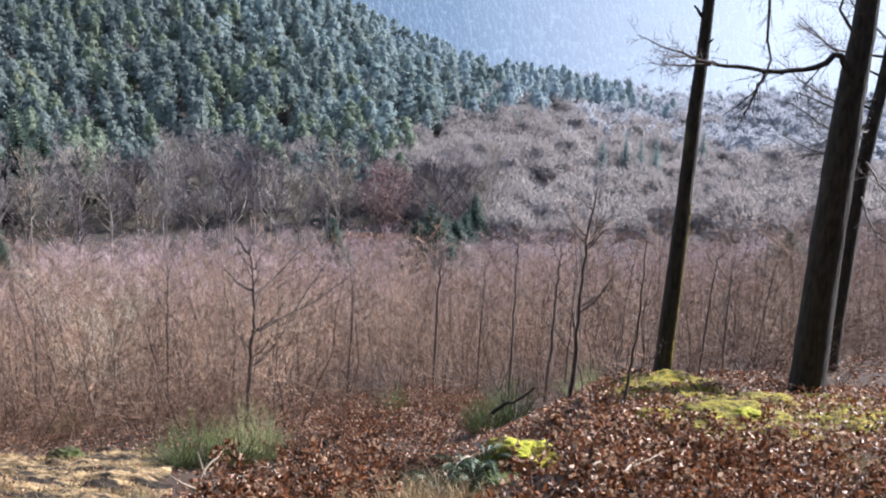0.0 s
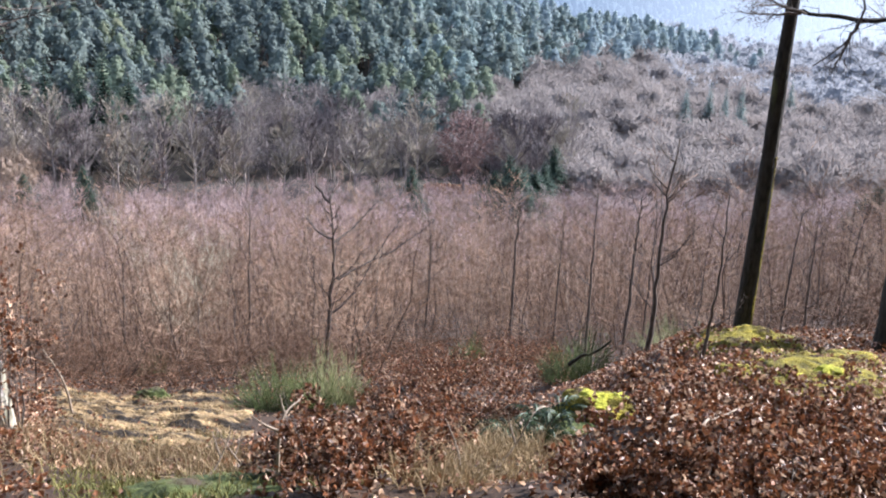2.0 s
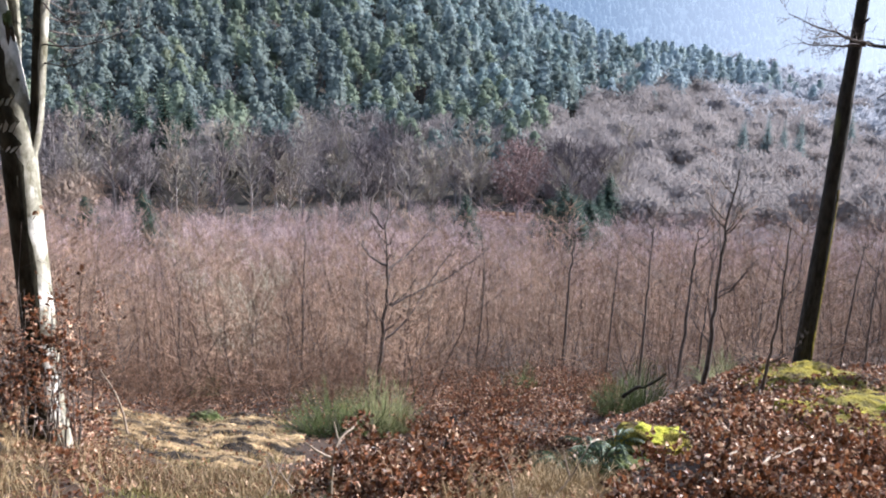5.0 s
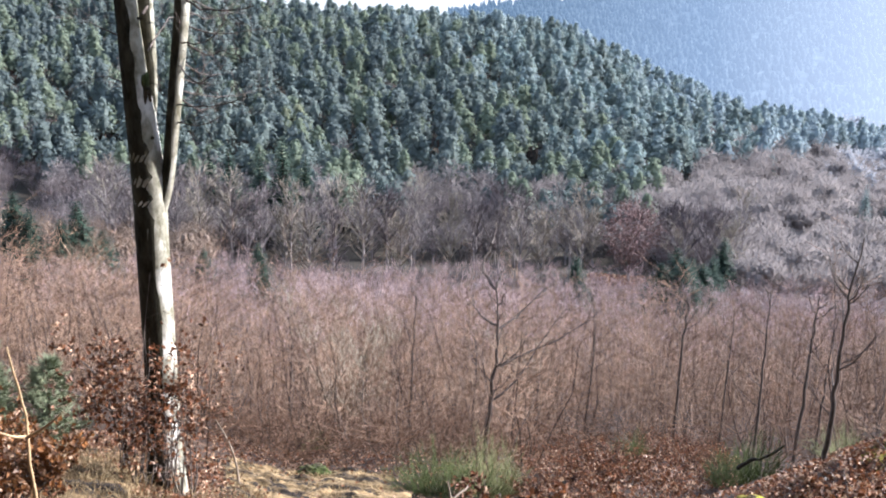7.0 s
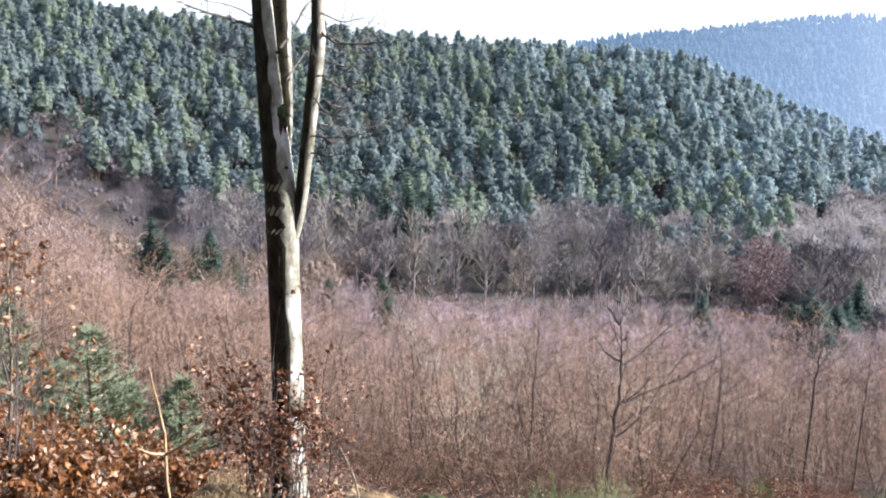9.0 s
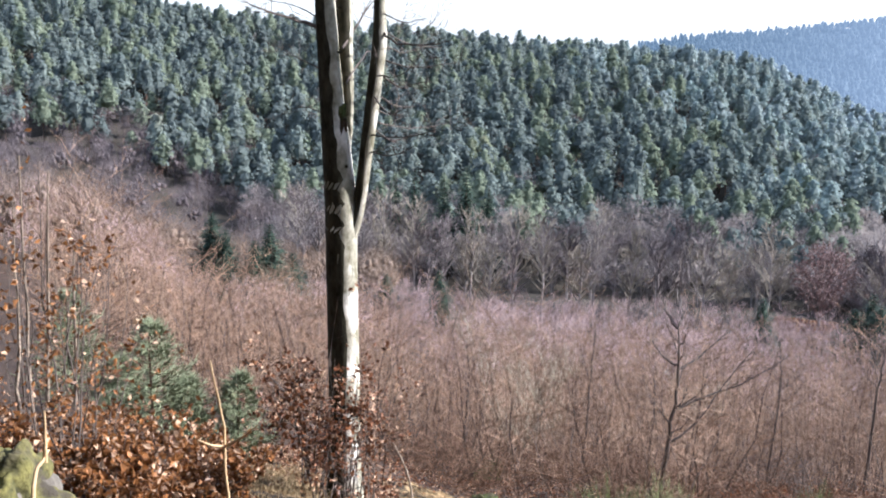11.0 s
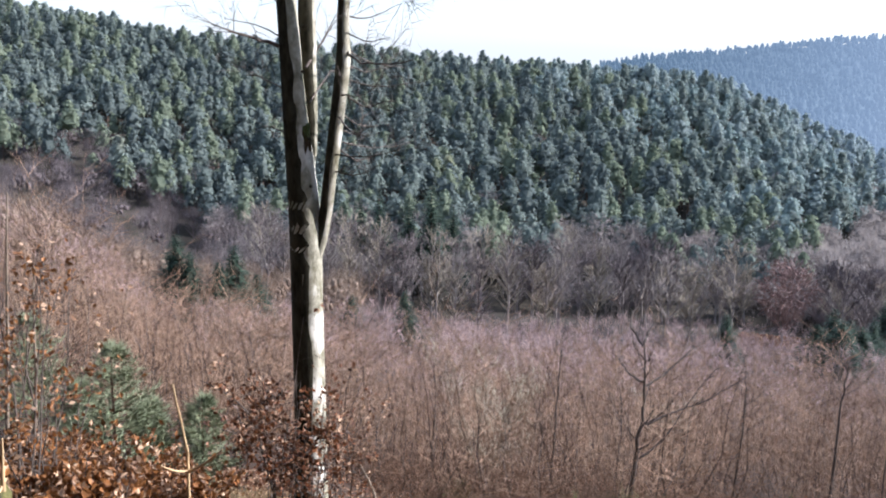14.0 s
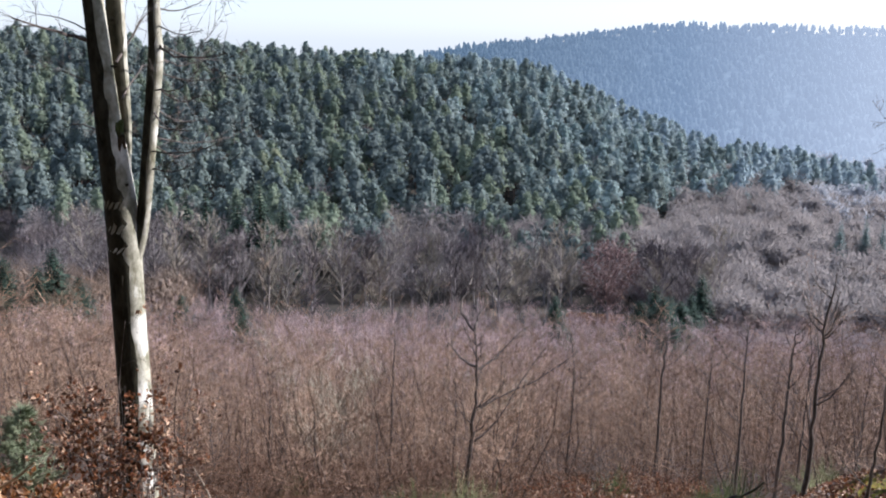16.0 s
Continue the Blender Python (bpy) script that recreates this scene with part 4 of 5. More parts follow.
fork_tree = thing("forked_beech", base, "forked beech with pale sunlit bark and moss patches", "tree")
main = relative([base, sight_left(-28.73, -20.1, 11), sight_left(-28.9, -12.7, 11), sight_left(-28.95, -9.7, 11), sight_left(-29.18, -6.7, 11), sight_left(-29.46, -3.75, 11), sight_left(-29.87, 2.0, 11), sight_left(-30.6, 12, 11.1), sight_left(-31.2, 28, 11.2), sight_left(-31.4, 44, 11.3)], base)
trunk_line = smooth_line(main, 44)
TRUNK_RADII = np.interp(np.linspace(0, 1, 44), [0, 0.06, 0.2, 0.33, 0.46, 0.6, 1], [0.23, 0.168, 0.16, 0.166, 0.145, 0.11, 0.035])
part("trunk", Soup().tube(trunk_line, TRUNK_RADII, 24, lumps=0.012), GREY_BARK, fork_tree, smooth=True)
mid_line = smooth_line(relative([sight_left(-29.0, -7.6, 11.05), sight_left(-28.77, -6.0, 11.08), sight_left(-28.69, -3.73, 11.12), sight_left(-28.8, -0.8, 11.2), sight_left(-28.85, 2.1, 11.25), sight_left(-28.9, 14, 11.4), sight_left(-28.6, 34, 11.6)], base), 26)
MID_RADII = np.interp(np.linspace(0, 1, 26), [0, 0.3, 0.6, 1], [0.07, 0.075, 0.095, 0.03])
part("stem", Soup().tube(mid_line, MID_RADII, 16, lumps=0.015), GREY_BARK, fork_tree, smooth=True)
side_line = smooth_line(relative([sight_left(-28.75, -13.2, 11.0), sight_left(-28.47, -11.4, 10.97), sight_left(-28.01, -9.68, 10.95), sight_left(-27.62, -6.68, 10.9), sight_left(-27.27, -3.7, 10.9), sight_left(-26.95, -0.76, 10.9), sight_left(-26.93, 2.1, 10.9), sight_left(-26.5, 14, 10.8), sight_left(-25.8, 36, 10.6)], base), 32)
SIDE_RADII = np.interp(np.linspace(0, 1, 32), [0, 0.25, 0.6, 1], [0.065, 0.062, 0.074, 0.03])
part("stem", Soup().tube(side_line, SIDE_RADII, 16, lumps=0.015), GREY_BARK, fork_tree, "slender pale stem rising from the fork", smooth=True)


def side_film(line, radii, reach, name, parent, label, middle=236, mat=None, upper=0.72):
    """A film on one side of a stem, ragged along its edges; by default algae darkened to paint in shade."""
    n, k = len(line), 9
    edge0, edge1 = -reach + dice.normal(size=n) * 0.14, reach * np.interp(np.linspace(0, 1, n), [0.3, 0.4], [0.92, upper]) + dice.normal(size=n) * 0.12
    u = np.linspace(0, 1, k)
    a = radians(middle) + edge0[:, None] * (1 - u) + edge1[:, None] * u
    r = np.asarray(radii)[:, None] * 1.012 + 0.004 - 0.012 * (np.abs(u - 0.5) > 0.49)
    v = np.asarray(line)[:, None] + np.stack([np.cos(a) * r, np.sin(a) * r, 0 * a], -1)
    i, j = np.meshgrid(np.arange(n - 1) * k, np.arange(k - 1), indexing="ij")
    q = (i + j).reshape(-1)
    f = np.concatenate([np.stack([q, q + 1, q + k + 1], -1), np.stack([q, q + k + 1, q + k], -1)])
    part(name, Soup().add(v, f), mat or ALGAE_SHADE, parent, label, smooth=True)


# Besides algae, these dark films paint shade on the sides turned from the sun.
side_film(trunk_line, TRUNK_RADII, 1.5, "algae_shade_film", fork_tree, "blackish film of algae and painted shade on the bark", upper=0.9)
side_film(side_line, SIDE_RADII, 1.5, "algae_shade_film", fork_tree, "blackish film of algae and painted shade on the bark", upper=0.78)
side_film(mid_line, MID_RADII, 1.9, "algae_shade_film", fork_tree, "blackish film of algae and painted shade on the bark", 262, upper=0.85)
for side, up, size in ((-29.05, 0.9, 0.035), (-29.05, -1.4, 0.03), (-28.8, -4.9, 0.03), (-28.7, -7.4, 0.025), (-28.6, -15.0, 0.028), (-28.5, -17.4, 0.02), (-28.62, -11.9, 0.025), (-26.75, -0.4, 0.02), (-27.0, -3.0, 0.016)):
    part("bark_scar", lump(relative(sight_left(side, up, 10.87 if side < -28 else 10.85), base), size, size * 0.5, size * 0.6, 2, 0.3, up), ALGAE_SHADE, fork_tree, "dark branch scar")
part("moss_patch", lump(relative(sight_left(-28.95, -4.95, 10.93), base), 0.055, 0.06, 0.17, 3, 0.3, 3), GREEN_MOSS, fork_tree, "dark green moss cushion")
for side0, up0, side1, up1, side2, up2, d2, r in ((-30.1, -0.2, -31.6, 0.2, -33.6, 0.9, 10.6, 0.03), (-27.1, -0.3, -25.6, -1.0, -23.4, -0.7, 10.2, 0.02), (-27.3, -2.0, -25.9, -3.2, -24.2, -2.8, 10.8, 0.016), (-27.6, -5.0, -26.3, -6.0, -25.0, -5.6, 11.3, 0.014),
                                             (-28.9, -1.2, -28.0, 0.2, -27.0, 1.6, 12.0, 0.02), (-27.4, -3.5, -26.4, -4.6, -25.3, -4.2, 10.0, 0.013), (-30.6, 6, -34, 5.5, -37, 6.5, 10.5, 0.03), (-26.9, 4, -24.5, 3.0, -21.5, 3.6, 10.5, 0.025), (-28.7, -3.0, -27.6, -1.4, -26.4, -1.2, 12.2, 0.014),
                                             (-30.9, 14, -35, 16, -39, 20, 10.5, 0.035), (-26.4, 16, -22, 18, -18, 22, 10.3, 0.03), (-28.6, 26, -26, 34, -24, 40, 11.5, 0.03), (-31.3, 30, -33, 38, -36, 44, 11.2, 0.03)):
    d0 = 11.0 if side0 < -28.8 else 10.92
    line = smooth_line(relative([sight_left(side0, up0, d0), sight_left(side1, up1, (d0 + d2) / 2), sight_left(side2, up2, d2)], base), 9)
    part("branch", bough(line, r * 0.8, r * 0.2, 7, 0.75, 0.05), SAPLING_BARK, fork_tree)

for k in range(11):
    up = -6.5 + 0.8 * k
    side0 = float(np.interp(up, [-9.3, -5.4, -1.5, 1.3, 4], [-28.15, -27.6, -27.15, -26.9, -26.8]))
    side2, up2, d2 = side0 + dice.uniform(1.8, 4.4), up + dice.uniform(-1.3, 0.9), dice.uniform(9.8, 12.2)
    ends = [sight_left(side0, up, 10.92), sight_left((side0 + side2) / 2, (up + up2) / 2 - 0.35, (10.92 + d2) / 2), sight_left(side2, up2, d2)]
    part("branch", bough(smooth_line(relative(ends, fork_base), 9), 0.009, 0.003, 5, 0.55, 0.05), SAPLING_BARK, fork_tree)
for up, up2, side2 in ((0.3, 1.2, -33.0), (-2.4, -1.6, -32.2), (-4.6, -4.4, -31.6), (2.0, 3.2, -34.0)):
    ends = [sight_left(-30.0, up, 11.1), sight_left((side2 - 30) / 2, (up + up2) / 2 + 0.2, 11.4), sight_left(side2, up2, 11.8)]
    part("branch", bough(smooth_line(relative(ends, fork_base), 9), 0.009, 0.003, 8, 0.5, 0.05), SAPLING_BARK, fork_tree)

# the slender tree and the stout trees on the ledge
base = spot(12.2, 12.0, -0.1)
slender = thing("slender_tree", base, "slender straight tree with dark bark and a mossy sunlit edge", "tree")
line = smooth_line(relative([base, sight(12.25, -20, 12), sight(12.59, -13.1, 12), sight(12.8, -7, 12), sight(13.03, -1.6, 12), sight(13.3, 14, 12), sight(13.5, 38, 12)], base), 34)
part("trunk", Soup().tube(line, np.interp(np.linspace(0, 1, 34), [0, 0.06, 0.3, 1], [0.15, 0.108, 0.09, 0.035]), 14, lumps=0.03), DARK_BARK, slender, smooth=True)
# The moss strip also stands in for the trunk's sunlit rim.
side_film(line[:13], np.interp(np.linspace(0, 1, 34), [0, 0.06, 0.3, 1], [0.15, 0.108, 0.09, 0.035])[:13], 0.26, "moss_sunlit_rim", slender, "yellow-green moss painting a sunlit rim along one edge of the bark", -30, MOSS)
for side1, up0, up1, r, length in ((12.35, -2.6, -1.9, 0.022, 0), (13.4, -4.0, -3.5, 0.018, 0), (12.4, -1.7, -1.0, 0.02, 0)):
    a, b = sight(12.93, up0, 11.98), sight(side1, up1, 11.9)
    part("branch_stub", Soup().tube(smooth_line(relative([a, (a + b) / 2, b], base), 5), np.linspace(r, r * 0.5, 5), 7, lumps=0.1), DARK_BARK, slender)
for up0, side2, up2, d2 in ((18, 6, 22, 11), (24, 20, 30, 12.5), (30, 9, 38, 12.5)):
    a, b = sight(13.3, up0, 12), sight(side2, up2, d2)
    part("branch", bough(smooth_line(relative([a, (a + b) / 2 - [0, 0, 0.2], b], base), 8), 0.035, 0.008, 22, 0.8, 0.1), SAPLING_BARK, slender)

base = spot(19.95, 12.5, -0.1)
stout = thing("stout_tree", base, "stout tree with dark fissured bark and arching bare branches", "tree")
line = smooth_line(relative([base, sight(19.9, -19.3, 12.5), sight(20.05, -12.5, 12.5), sight(20.3, -6, 12.5), sight(20.55, -1.3, 12.5), sight(21.0, 14, 12.5), sight(21.5, 40, 12.5)], base), 36)
part("trunk", Soup().tube(line, np.interp(np.linspace(0, 1, 36), [0, 0.04, 0.1, 0.4, 1], [0.31, 0.24, 0.21, 0.175, 0.06]), 20, lumps=0.025), DARK_BARK, stout, smooth=True)
limb = smooth_line(relative([sight(20.25, -5.2, 12.4), sight(19.6, -4.0, 12.3), sight(18.6, -4.7, 12.2), sight(16.8, -4.95, 12.0), sight(14.8, -4.85, 11.7), sight(13.3, -4.75, 11.5)], base), 16)
part("branch", bough(limb, 0.04, 0.018, 6, 0.5, 0.3), DARK_BARK, stout, "long arching branch")
for ends in (((13.3, -4.75, 11.5), (11.6, -4.2, 11.3), (9.6, -3.5, 11.0)), ((13.4, -4.8, 11.5), (12.1, -4.9, 11.4), (10.3, -4.9, 11.2)), ((13.6, -4.8, 11.5), (12.4, -4.4, 11.2), (10.9, -4.6, 10.8))):
    part("branch", bough(smooth_line(relative([sight(*e) for e in ends], base), 8), 0.016, 0.004, 18, 0.32, 0.05), SAPLING_BARK, stout)
for ends in (((15.9, 3, 11.6), (16.0, -2.0, 11.5), (16.1, -5.4, 11.5), (14.2, -7.3, 11.5)), ((16.1, -5.2, 11.5), (15.6, -6.3, 11.5), (15.3, -7.3, 11.5)), ((20.2, -3.2, 12.4), (19.4, -1.8, 12.2), (19.5, 0.5, 12.0), (19.8, 4, 12)), ((19.6, -0.5, 12.1), (18.4, -0.2, 12), (17.0, 0.6, 11.8)),
             ((20.7, 3, 12.5), (18.4, 2.2, 12), (15.9, 3, 11.6)), ((20.9, 10, 12.5), (24, 12, 12), (27, 15, 11.5)), ((21, 18, 12.5), (17, 22, 12), (14, 28, 11.5)), ((21.3, 30, 12.5), (24, 36, 12.5), (26, 43, 12.5))):
    part("branch", bough(smooth_line(relative([sight(*e) for e in ends], base), 10), 0.02, 0.006, 16, 0.42, 0.5), SAPLING_BARK, stout)

base = spot(20.9, 15.2, -0.1)
thin = thing("thin_tree", base, "thin dark tree close behind the stout one", "tree")
line = smooth_line(relative([base, sight(20.95, -16, 15.2), sight(21.3, -9, 15.2), sight(21.9, -3, 15.2), sight(22.6, 10, 15.2), sight(23.2, 32, 15.2)], base), 26)
part("trunk", Soup().tube(line, np.linspace(0.13, 0.04, 26), 12, lumps=0.03), DARK_BARK, thin, smooth=True)
for ends in (((21.6, -6, 15.2), (20.0, -6.6, 14.6), (17.6, -5.9, 14.0)), ((21.5, -7, 15.2), (20.0, -8.6, 14.7), (18.0, -9.2, 14.4)), ((21.3, -9, 15.2), (22.4, -10.4, 14.5), (23.6, -10.6, 14.0)), ((21.8, -4, 15.2), (19.6, -3.8, 15), (17.4, -2.6, 15)), ((21.2, -10.5, 15.2), (22.3, -12.6, 14.8), (23.8, -13.4, 14.5)),
             ((22, -1, 15.2), (19.8, 0.6, 15), (18.0, 1.4, 15))):
    part("branch", bough(smooth_line(relative([sight(*e) for e in ends], base), 8), 0.022, 0.006, 18, 0.6, 0.15), SAPLING_BARK, thin)
for ends in (((21.3, -9, 15.2), (19.4, -8.9, 14.6), (17.0, -8.0, 14.2)), ((21.4, -8, 15.2), (19.4, -7.6, 14.8), (17.3, -6.4, 14.6)), ((21.5, -6.6, 15.2), (19.0, -6.0, 15), (16.6, -4.4, 15)), ((21.7, -5, 15.2), (19.5, -3.9, 15.2), (17.4, -2.2, 15.2)), ((21.4, -7.5, 15.2), (20.2, -7.9, 14.2), (18.6, -8.6, 13.8)),
             ((21.9, -3.4, 15.2), (19.8, -1.4, 15.6), (18.4, 0.4, 16))):
    part("branch", bough(smooth_line(relative([sight(*e) for e in ends], base), 9), 0.018, 0.005, 24, 0.7, 0.05), SAPLING_BARK, thin)


# single saplings in front of the thicket
def sapling(points, d, r, limbs, label="young leafless tree with thin dark stem", reach=()):
    base = spot(points[0][0], d, -0.05)
    t = thing("sapling", base, label, "sapling", "saplings at the edge of the slope")
    line = smooth_line(relative([base] + [sight(a, u, d) for a, u in points[1:]], base), 18)
    jog = dice.normal(size=line.shape) * r * 0.3
    jog[0] = 0
    line = line + jog
    part("stem", Soup().tube(line, np.linspace(r, r * 0.22, 18), 8, lumps=0.05), SAPLING_BARK, t, smooth=True)
    h = line[-1][2]
    for ends in reach:
        ends = relative([sight(a, u, d + 0.3 * k) for k, (a, u) in enumerate(ends)], base)
        part("branch", bough(smooth_line(ends, 10), r * 0.5, r * 0.12, 14, h * 0.1, 0.0, 5), SAPLING_BARK, t, "long rising side branch")
    for k in range(limbs):
        u = np.array([dice.uniform(0.25, 0.97)])
        p0 = along(line, u)[0]
        a = dice.uniform(0, 6.28)
        size = h * (0.24 - 0.16 * u[0]) * dice.uniform(0.6, 1.2)
        out = np.array([math.cos(a), math.sin(a), 0])
        part("branch", bough(smooth_line([p0, p0 + out * size * 0.55 + [0, 0, size * 0.45], p0 + out * size + [0, 0, size * 1.1]], 6), r * 0.3, r * 0.08, 9, size * 0.4, 0.0, 4), SAPLING_BARK, t)
    return t


sapling([(-11.15, -23.8), (-10.88, -20.9), (-10.6, -18.0), (-10.81, -15.0)], 22, 0.06, 9, "young leafless tree with spreading dark branches",
        (((-10.83, -21.2), (-9.4, -20.0), (-8.1, -17.9), (-6.3, -15.4)), ((-10.63, -19.5), (-8.9, -18.6), (-7.2, -17.8), (-4.9, -16.2)), ((-10.6, -17.4), (-9.6, -16.7), (-8.5, -15.6), (-7.7, -15.0)), ((-10.65, -17.2), (-11.5, -16.8), (-12.2, -15.9)),
         ((-10.8, -15.3), (-11.3, -14.7), (-11.5, -13.8), (-11.1, -12.9), (-11.94, -11.4)), ((-10.75, -15.2), (-10.5, -14.4), (-10.1, -13.8)), ((-11.1, -12.9), (-10.9, -12.2), (-10.9, -11.7))))
sapling([(-15.48, -23.6), (-15.24, -18.4), (-15.1, -15.6)], 29, 0.04, 8)
sapling([(-0.59, -23.4), (-0.42, -17.4), (-0.2, -15.2)], 28, 0.045, 9)
sapling([(3.75, -22.4), (3.86, -18), (3.95, -14.4)], 27, 0.04, 9)
sapling([(5.83, -22.3), (6.2, -17), (6.3, -14.5)], 24, 0.045, 10)
sapling([(7.39, -24.0), (7.41, -19.5), (7.6, -15.5), (8.0, -11.4)], 14, 0.04, 12)
sapling([(10.1, -24.3), (10.35, -22.0), (10.7, -19.0), (10.85, -14.1)], 10, 0.024, 5)
sapling([(15.4, -20.8), (15.42, -18), (15.5, -14.6)], 20, 0.03, 9)
sapling([(14.17, -20.7), (14.43, -17.1), (14.7, -14.4)], 20, 0.026, 8)
sapling([(6.9, -21.5), (7.1, -18.1), (7.4, -15.2)], 26, 0.03, 9)
sapling([(-12.0, -23.7), (-11.7, -19.6), (-11.9, -17.5)], 28, 0.035, 6)
sapling([(17.0, -19.8), (17.4, -16.5), (17.8, -13.9)], 24, 0.03, 9)
sapling([(1.9, -22.9), (2.1, -18), (2.2, -15.4)], 29, 0.032, 8)
sapling([(-5.5, -23.2), (-5.2, -18), (-5.4, -15.4)], 31, 0.034, 8)
sapling([(-22.3, -23.0), (-22.0, -18.5), (-22.3, -16.4)], 30, 0.034, 8)

# a pale bush in the thicket
for a, d, k in ((-19.2, 29, 1.0), (-18.0, 31, 0.7), (-9.0, 46, 0.8)):
    base = spot(a, d)
    bush = thing("pale_bush", base, "pale grey-green many-stemmed leafless bush", "bush", "pale bushes in the thicket")
    tips = Soup()
    for q in range(7):
        ang = dice.uniform(0, 6.28)
        line = stem_line(4.6 * k * dice.uniform(0.75, 1.05), (0.34 * math.cos(ang), 0.34 * math.sin(ang)), 0.1)
        part("stem", Soup().tube(line, np.linspace(0.035, 0.008, 6) * k, 5), PALE_WOOD, bush)
        spray(tips, line, 16, 50, 110, 0.2, 1.3 * k, 0.009, rise=0.9)
    part("crown", tips, PALE_TWIG, bush)


# shrubs that keep their dry leaves
def leafy_kind(h, spread, stems, leaves, size, name, label, category="shrub", group="leafy brown shrubs", share=0.2, leaf=DEAD_LEAF):
    t = thing(name, (0, 0, 0), label, category, group)
    for q in range(stems):
        ang = dice.uniform(0, 6.28)
        k = dice.uniform(0.2, 1)
        line = stem_line(h * dice.uniform(0.55, 1.0), (spread / h * k * math.cos(ang), spread / h * k * math.sin(ang)), 0.12)
        s, c = Soup().tube(line, np.linspace(0.006, 0.0015, 6) * (1 + h * 0.25), 4), Soup()
        p0, p1 = spray(c, line, 7, 12, 0, 0.2, h * 0.25 + 0.12, 0.004, m=2, rise=0.5)
        n = leaves // stems
        w = dice.uniform(0.3, 1, (n, 1))
        i = dice.integers(len(p0), size=n)
        tips = p0[i] * (1 - w) + p1[i] * w
        pale = dice.uniform(0, 1, n) < share
        c.leaves(tips[~pale], size * dice.uniform(0.7, 1.2, (~pale).sum()), 0)
        if pale.any():
            c.leaves(tips[pale], size * dice.uniform(0.7, 1.2, pale.sum()), 1)
        stem = part("stem", s, SAPLING_BARK, t)
        part("foliage", c, [leaf, PALE_LEAF, SAPLING_BARK], stem, "dry curled leaves")
    return t


def strew(kinds, places):
    for i, p in enumerate(places):
        m = Matrix.Translation(p) @ pose(0, 0, 0, 0, 0, float(dice.uniform(0, 360)))
        if i < len(kinds):
            kinds[i].matrix_basis = m
        else:
            copy_thing(kinds[i % len(kinds)], m)


low_kinds = [leafy_kind(h, 0.6, 7, 740, 0.043, "beech_shrub", "low shrub thick with curled brown leaves", share=0.27) for h in (0.28, 0.38, 0.32)]
strew(low_kinds, np.concatenate([scatter(10, -15, -7, 5.6, 7.2), scatter(38, 8, 27, 5.3, 7.6), scatter(4, -9, -4, 5.6, 8)]))
near_kinds = [leafy_kind(h, 0.6, 8, 900, 0.038, "beech_seedling_clump", "clump of young beech shoots with dark and faded leaves", group="beech shoots beside the path", share=0.24) for h in (0.4, 0.46, 0.34)]
strew(near_kinds, np.concatenate([scatter(15, 9, 28, 4.3, 5.2), scatter(3, 3, 8, 4.3, 4.7), scatter(2, -13, -9, 4.4, 5.0)]))
mid_kinds = [leafy_kind(h, 0.75, 7, 480, 0.052, "bramble_shrub", "tangled russet shrub with dry brown leaves", group="russet shrubs down the slope") for h in (0.5, 0.65, 0.42)]
strew(mid_kinds, np.concatenate([scatter(26, -9, 2, 10.5, 20), scatter(36, -9, 3, 20, 31), scatter(5, -13, -8, 9, 11.5)]))
tall_kinds = [leafy_kind(h, 0.75, 7, 560, 0.06, "copper_shrub", "copper-leaved young beech shrub", group="copper beech shrubs", leaf=COPPER_LEAF) for h in (0.5, 0.62, 0.42)]
strew(tall_kinds, np.concatenate([scatter(5, -38.5, -36, 7.6, 10), scatter(26, -52, -38, 6.2, 10.5)]))
for a, d, h in ((-30.9, 10.6, 2.3), (-30.3, 10.4, 1.6), (-28.6, 10.5, 1.9), (-28.0, 10.8, 1.7), (-31.7, 11.2, 1.5), (-29.5, 10.3, 1.3), (-29.2, 10.5, 2.0)):
    leafy_kind(h, 0.4, 4, 240, 0.057, "beech_sprout", "upright beech sprout with hanging brown leaves", group="sprouts round the forked beech").location = spot(a, d)
for a, d, h in ((-44.2, 8.0, 2.6), (-46.5, 9.0, 2.4), (-48.5, 8.5, 2.8), (-43.2, 7.0, 1.4), (-45.3, 6.8, 1.9), (-42.0, 7.6, 0.95)):
    leafy_kind(h, 0.7, 5, 260, 0.05, "young_beech", "thin young beech with scattered brown leaves", "sapling", "young beeches by the boulder", leaf=COPPER_LEAF).location = spot(a, d)

# a drooping leafy sapling against the beech
base = spot(-31.0, 10.4)
sprig = thing("leafy_sapling", base, "thin beech sapling leaning with clusters of brown leaves", "sapling")
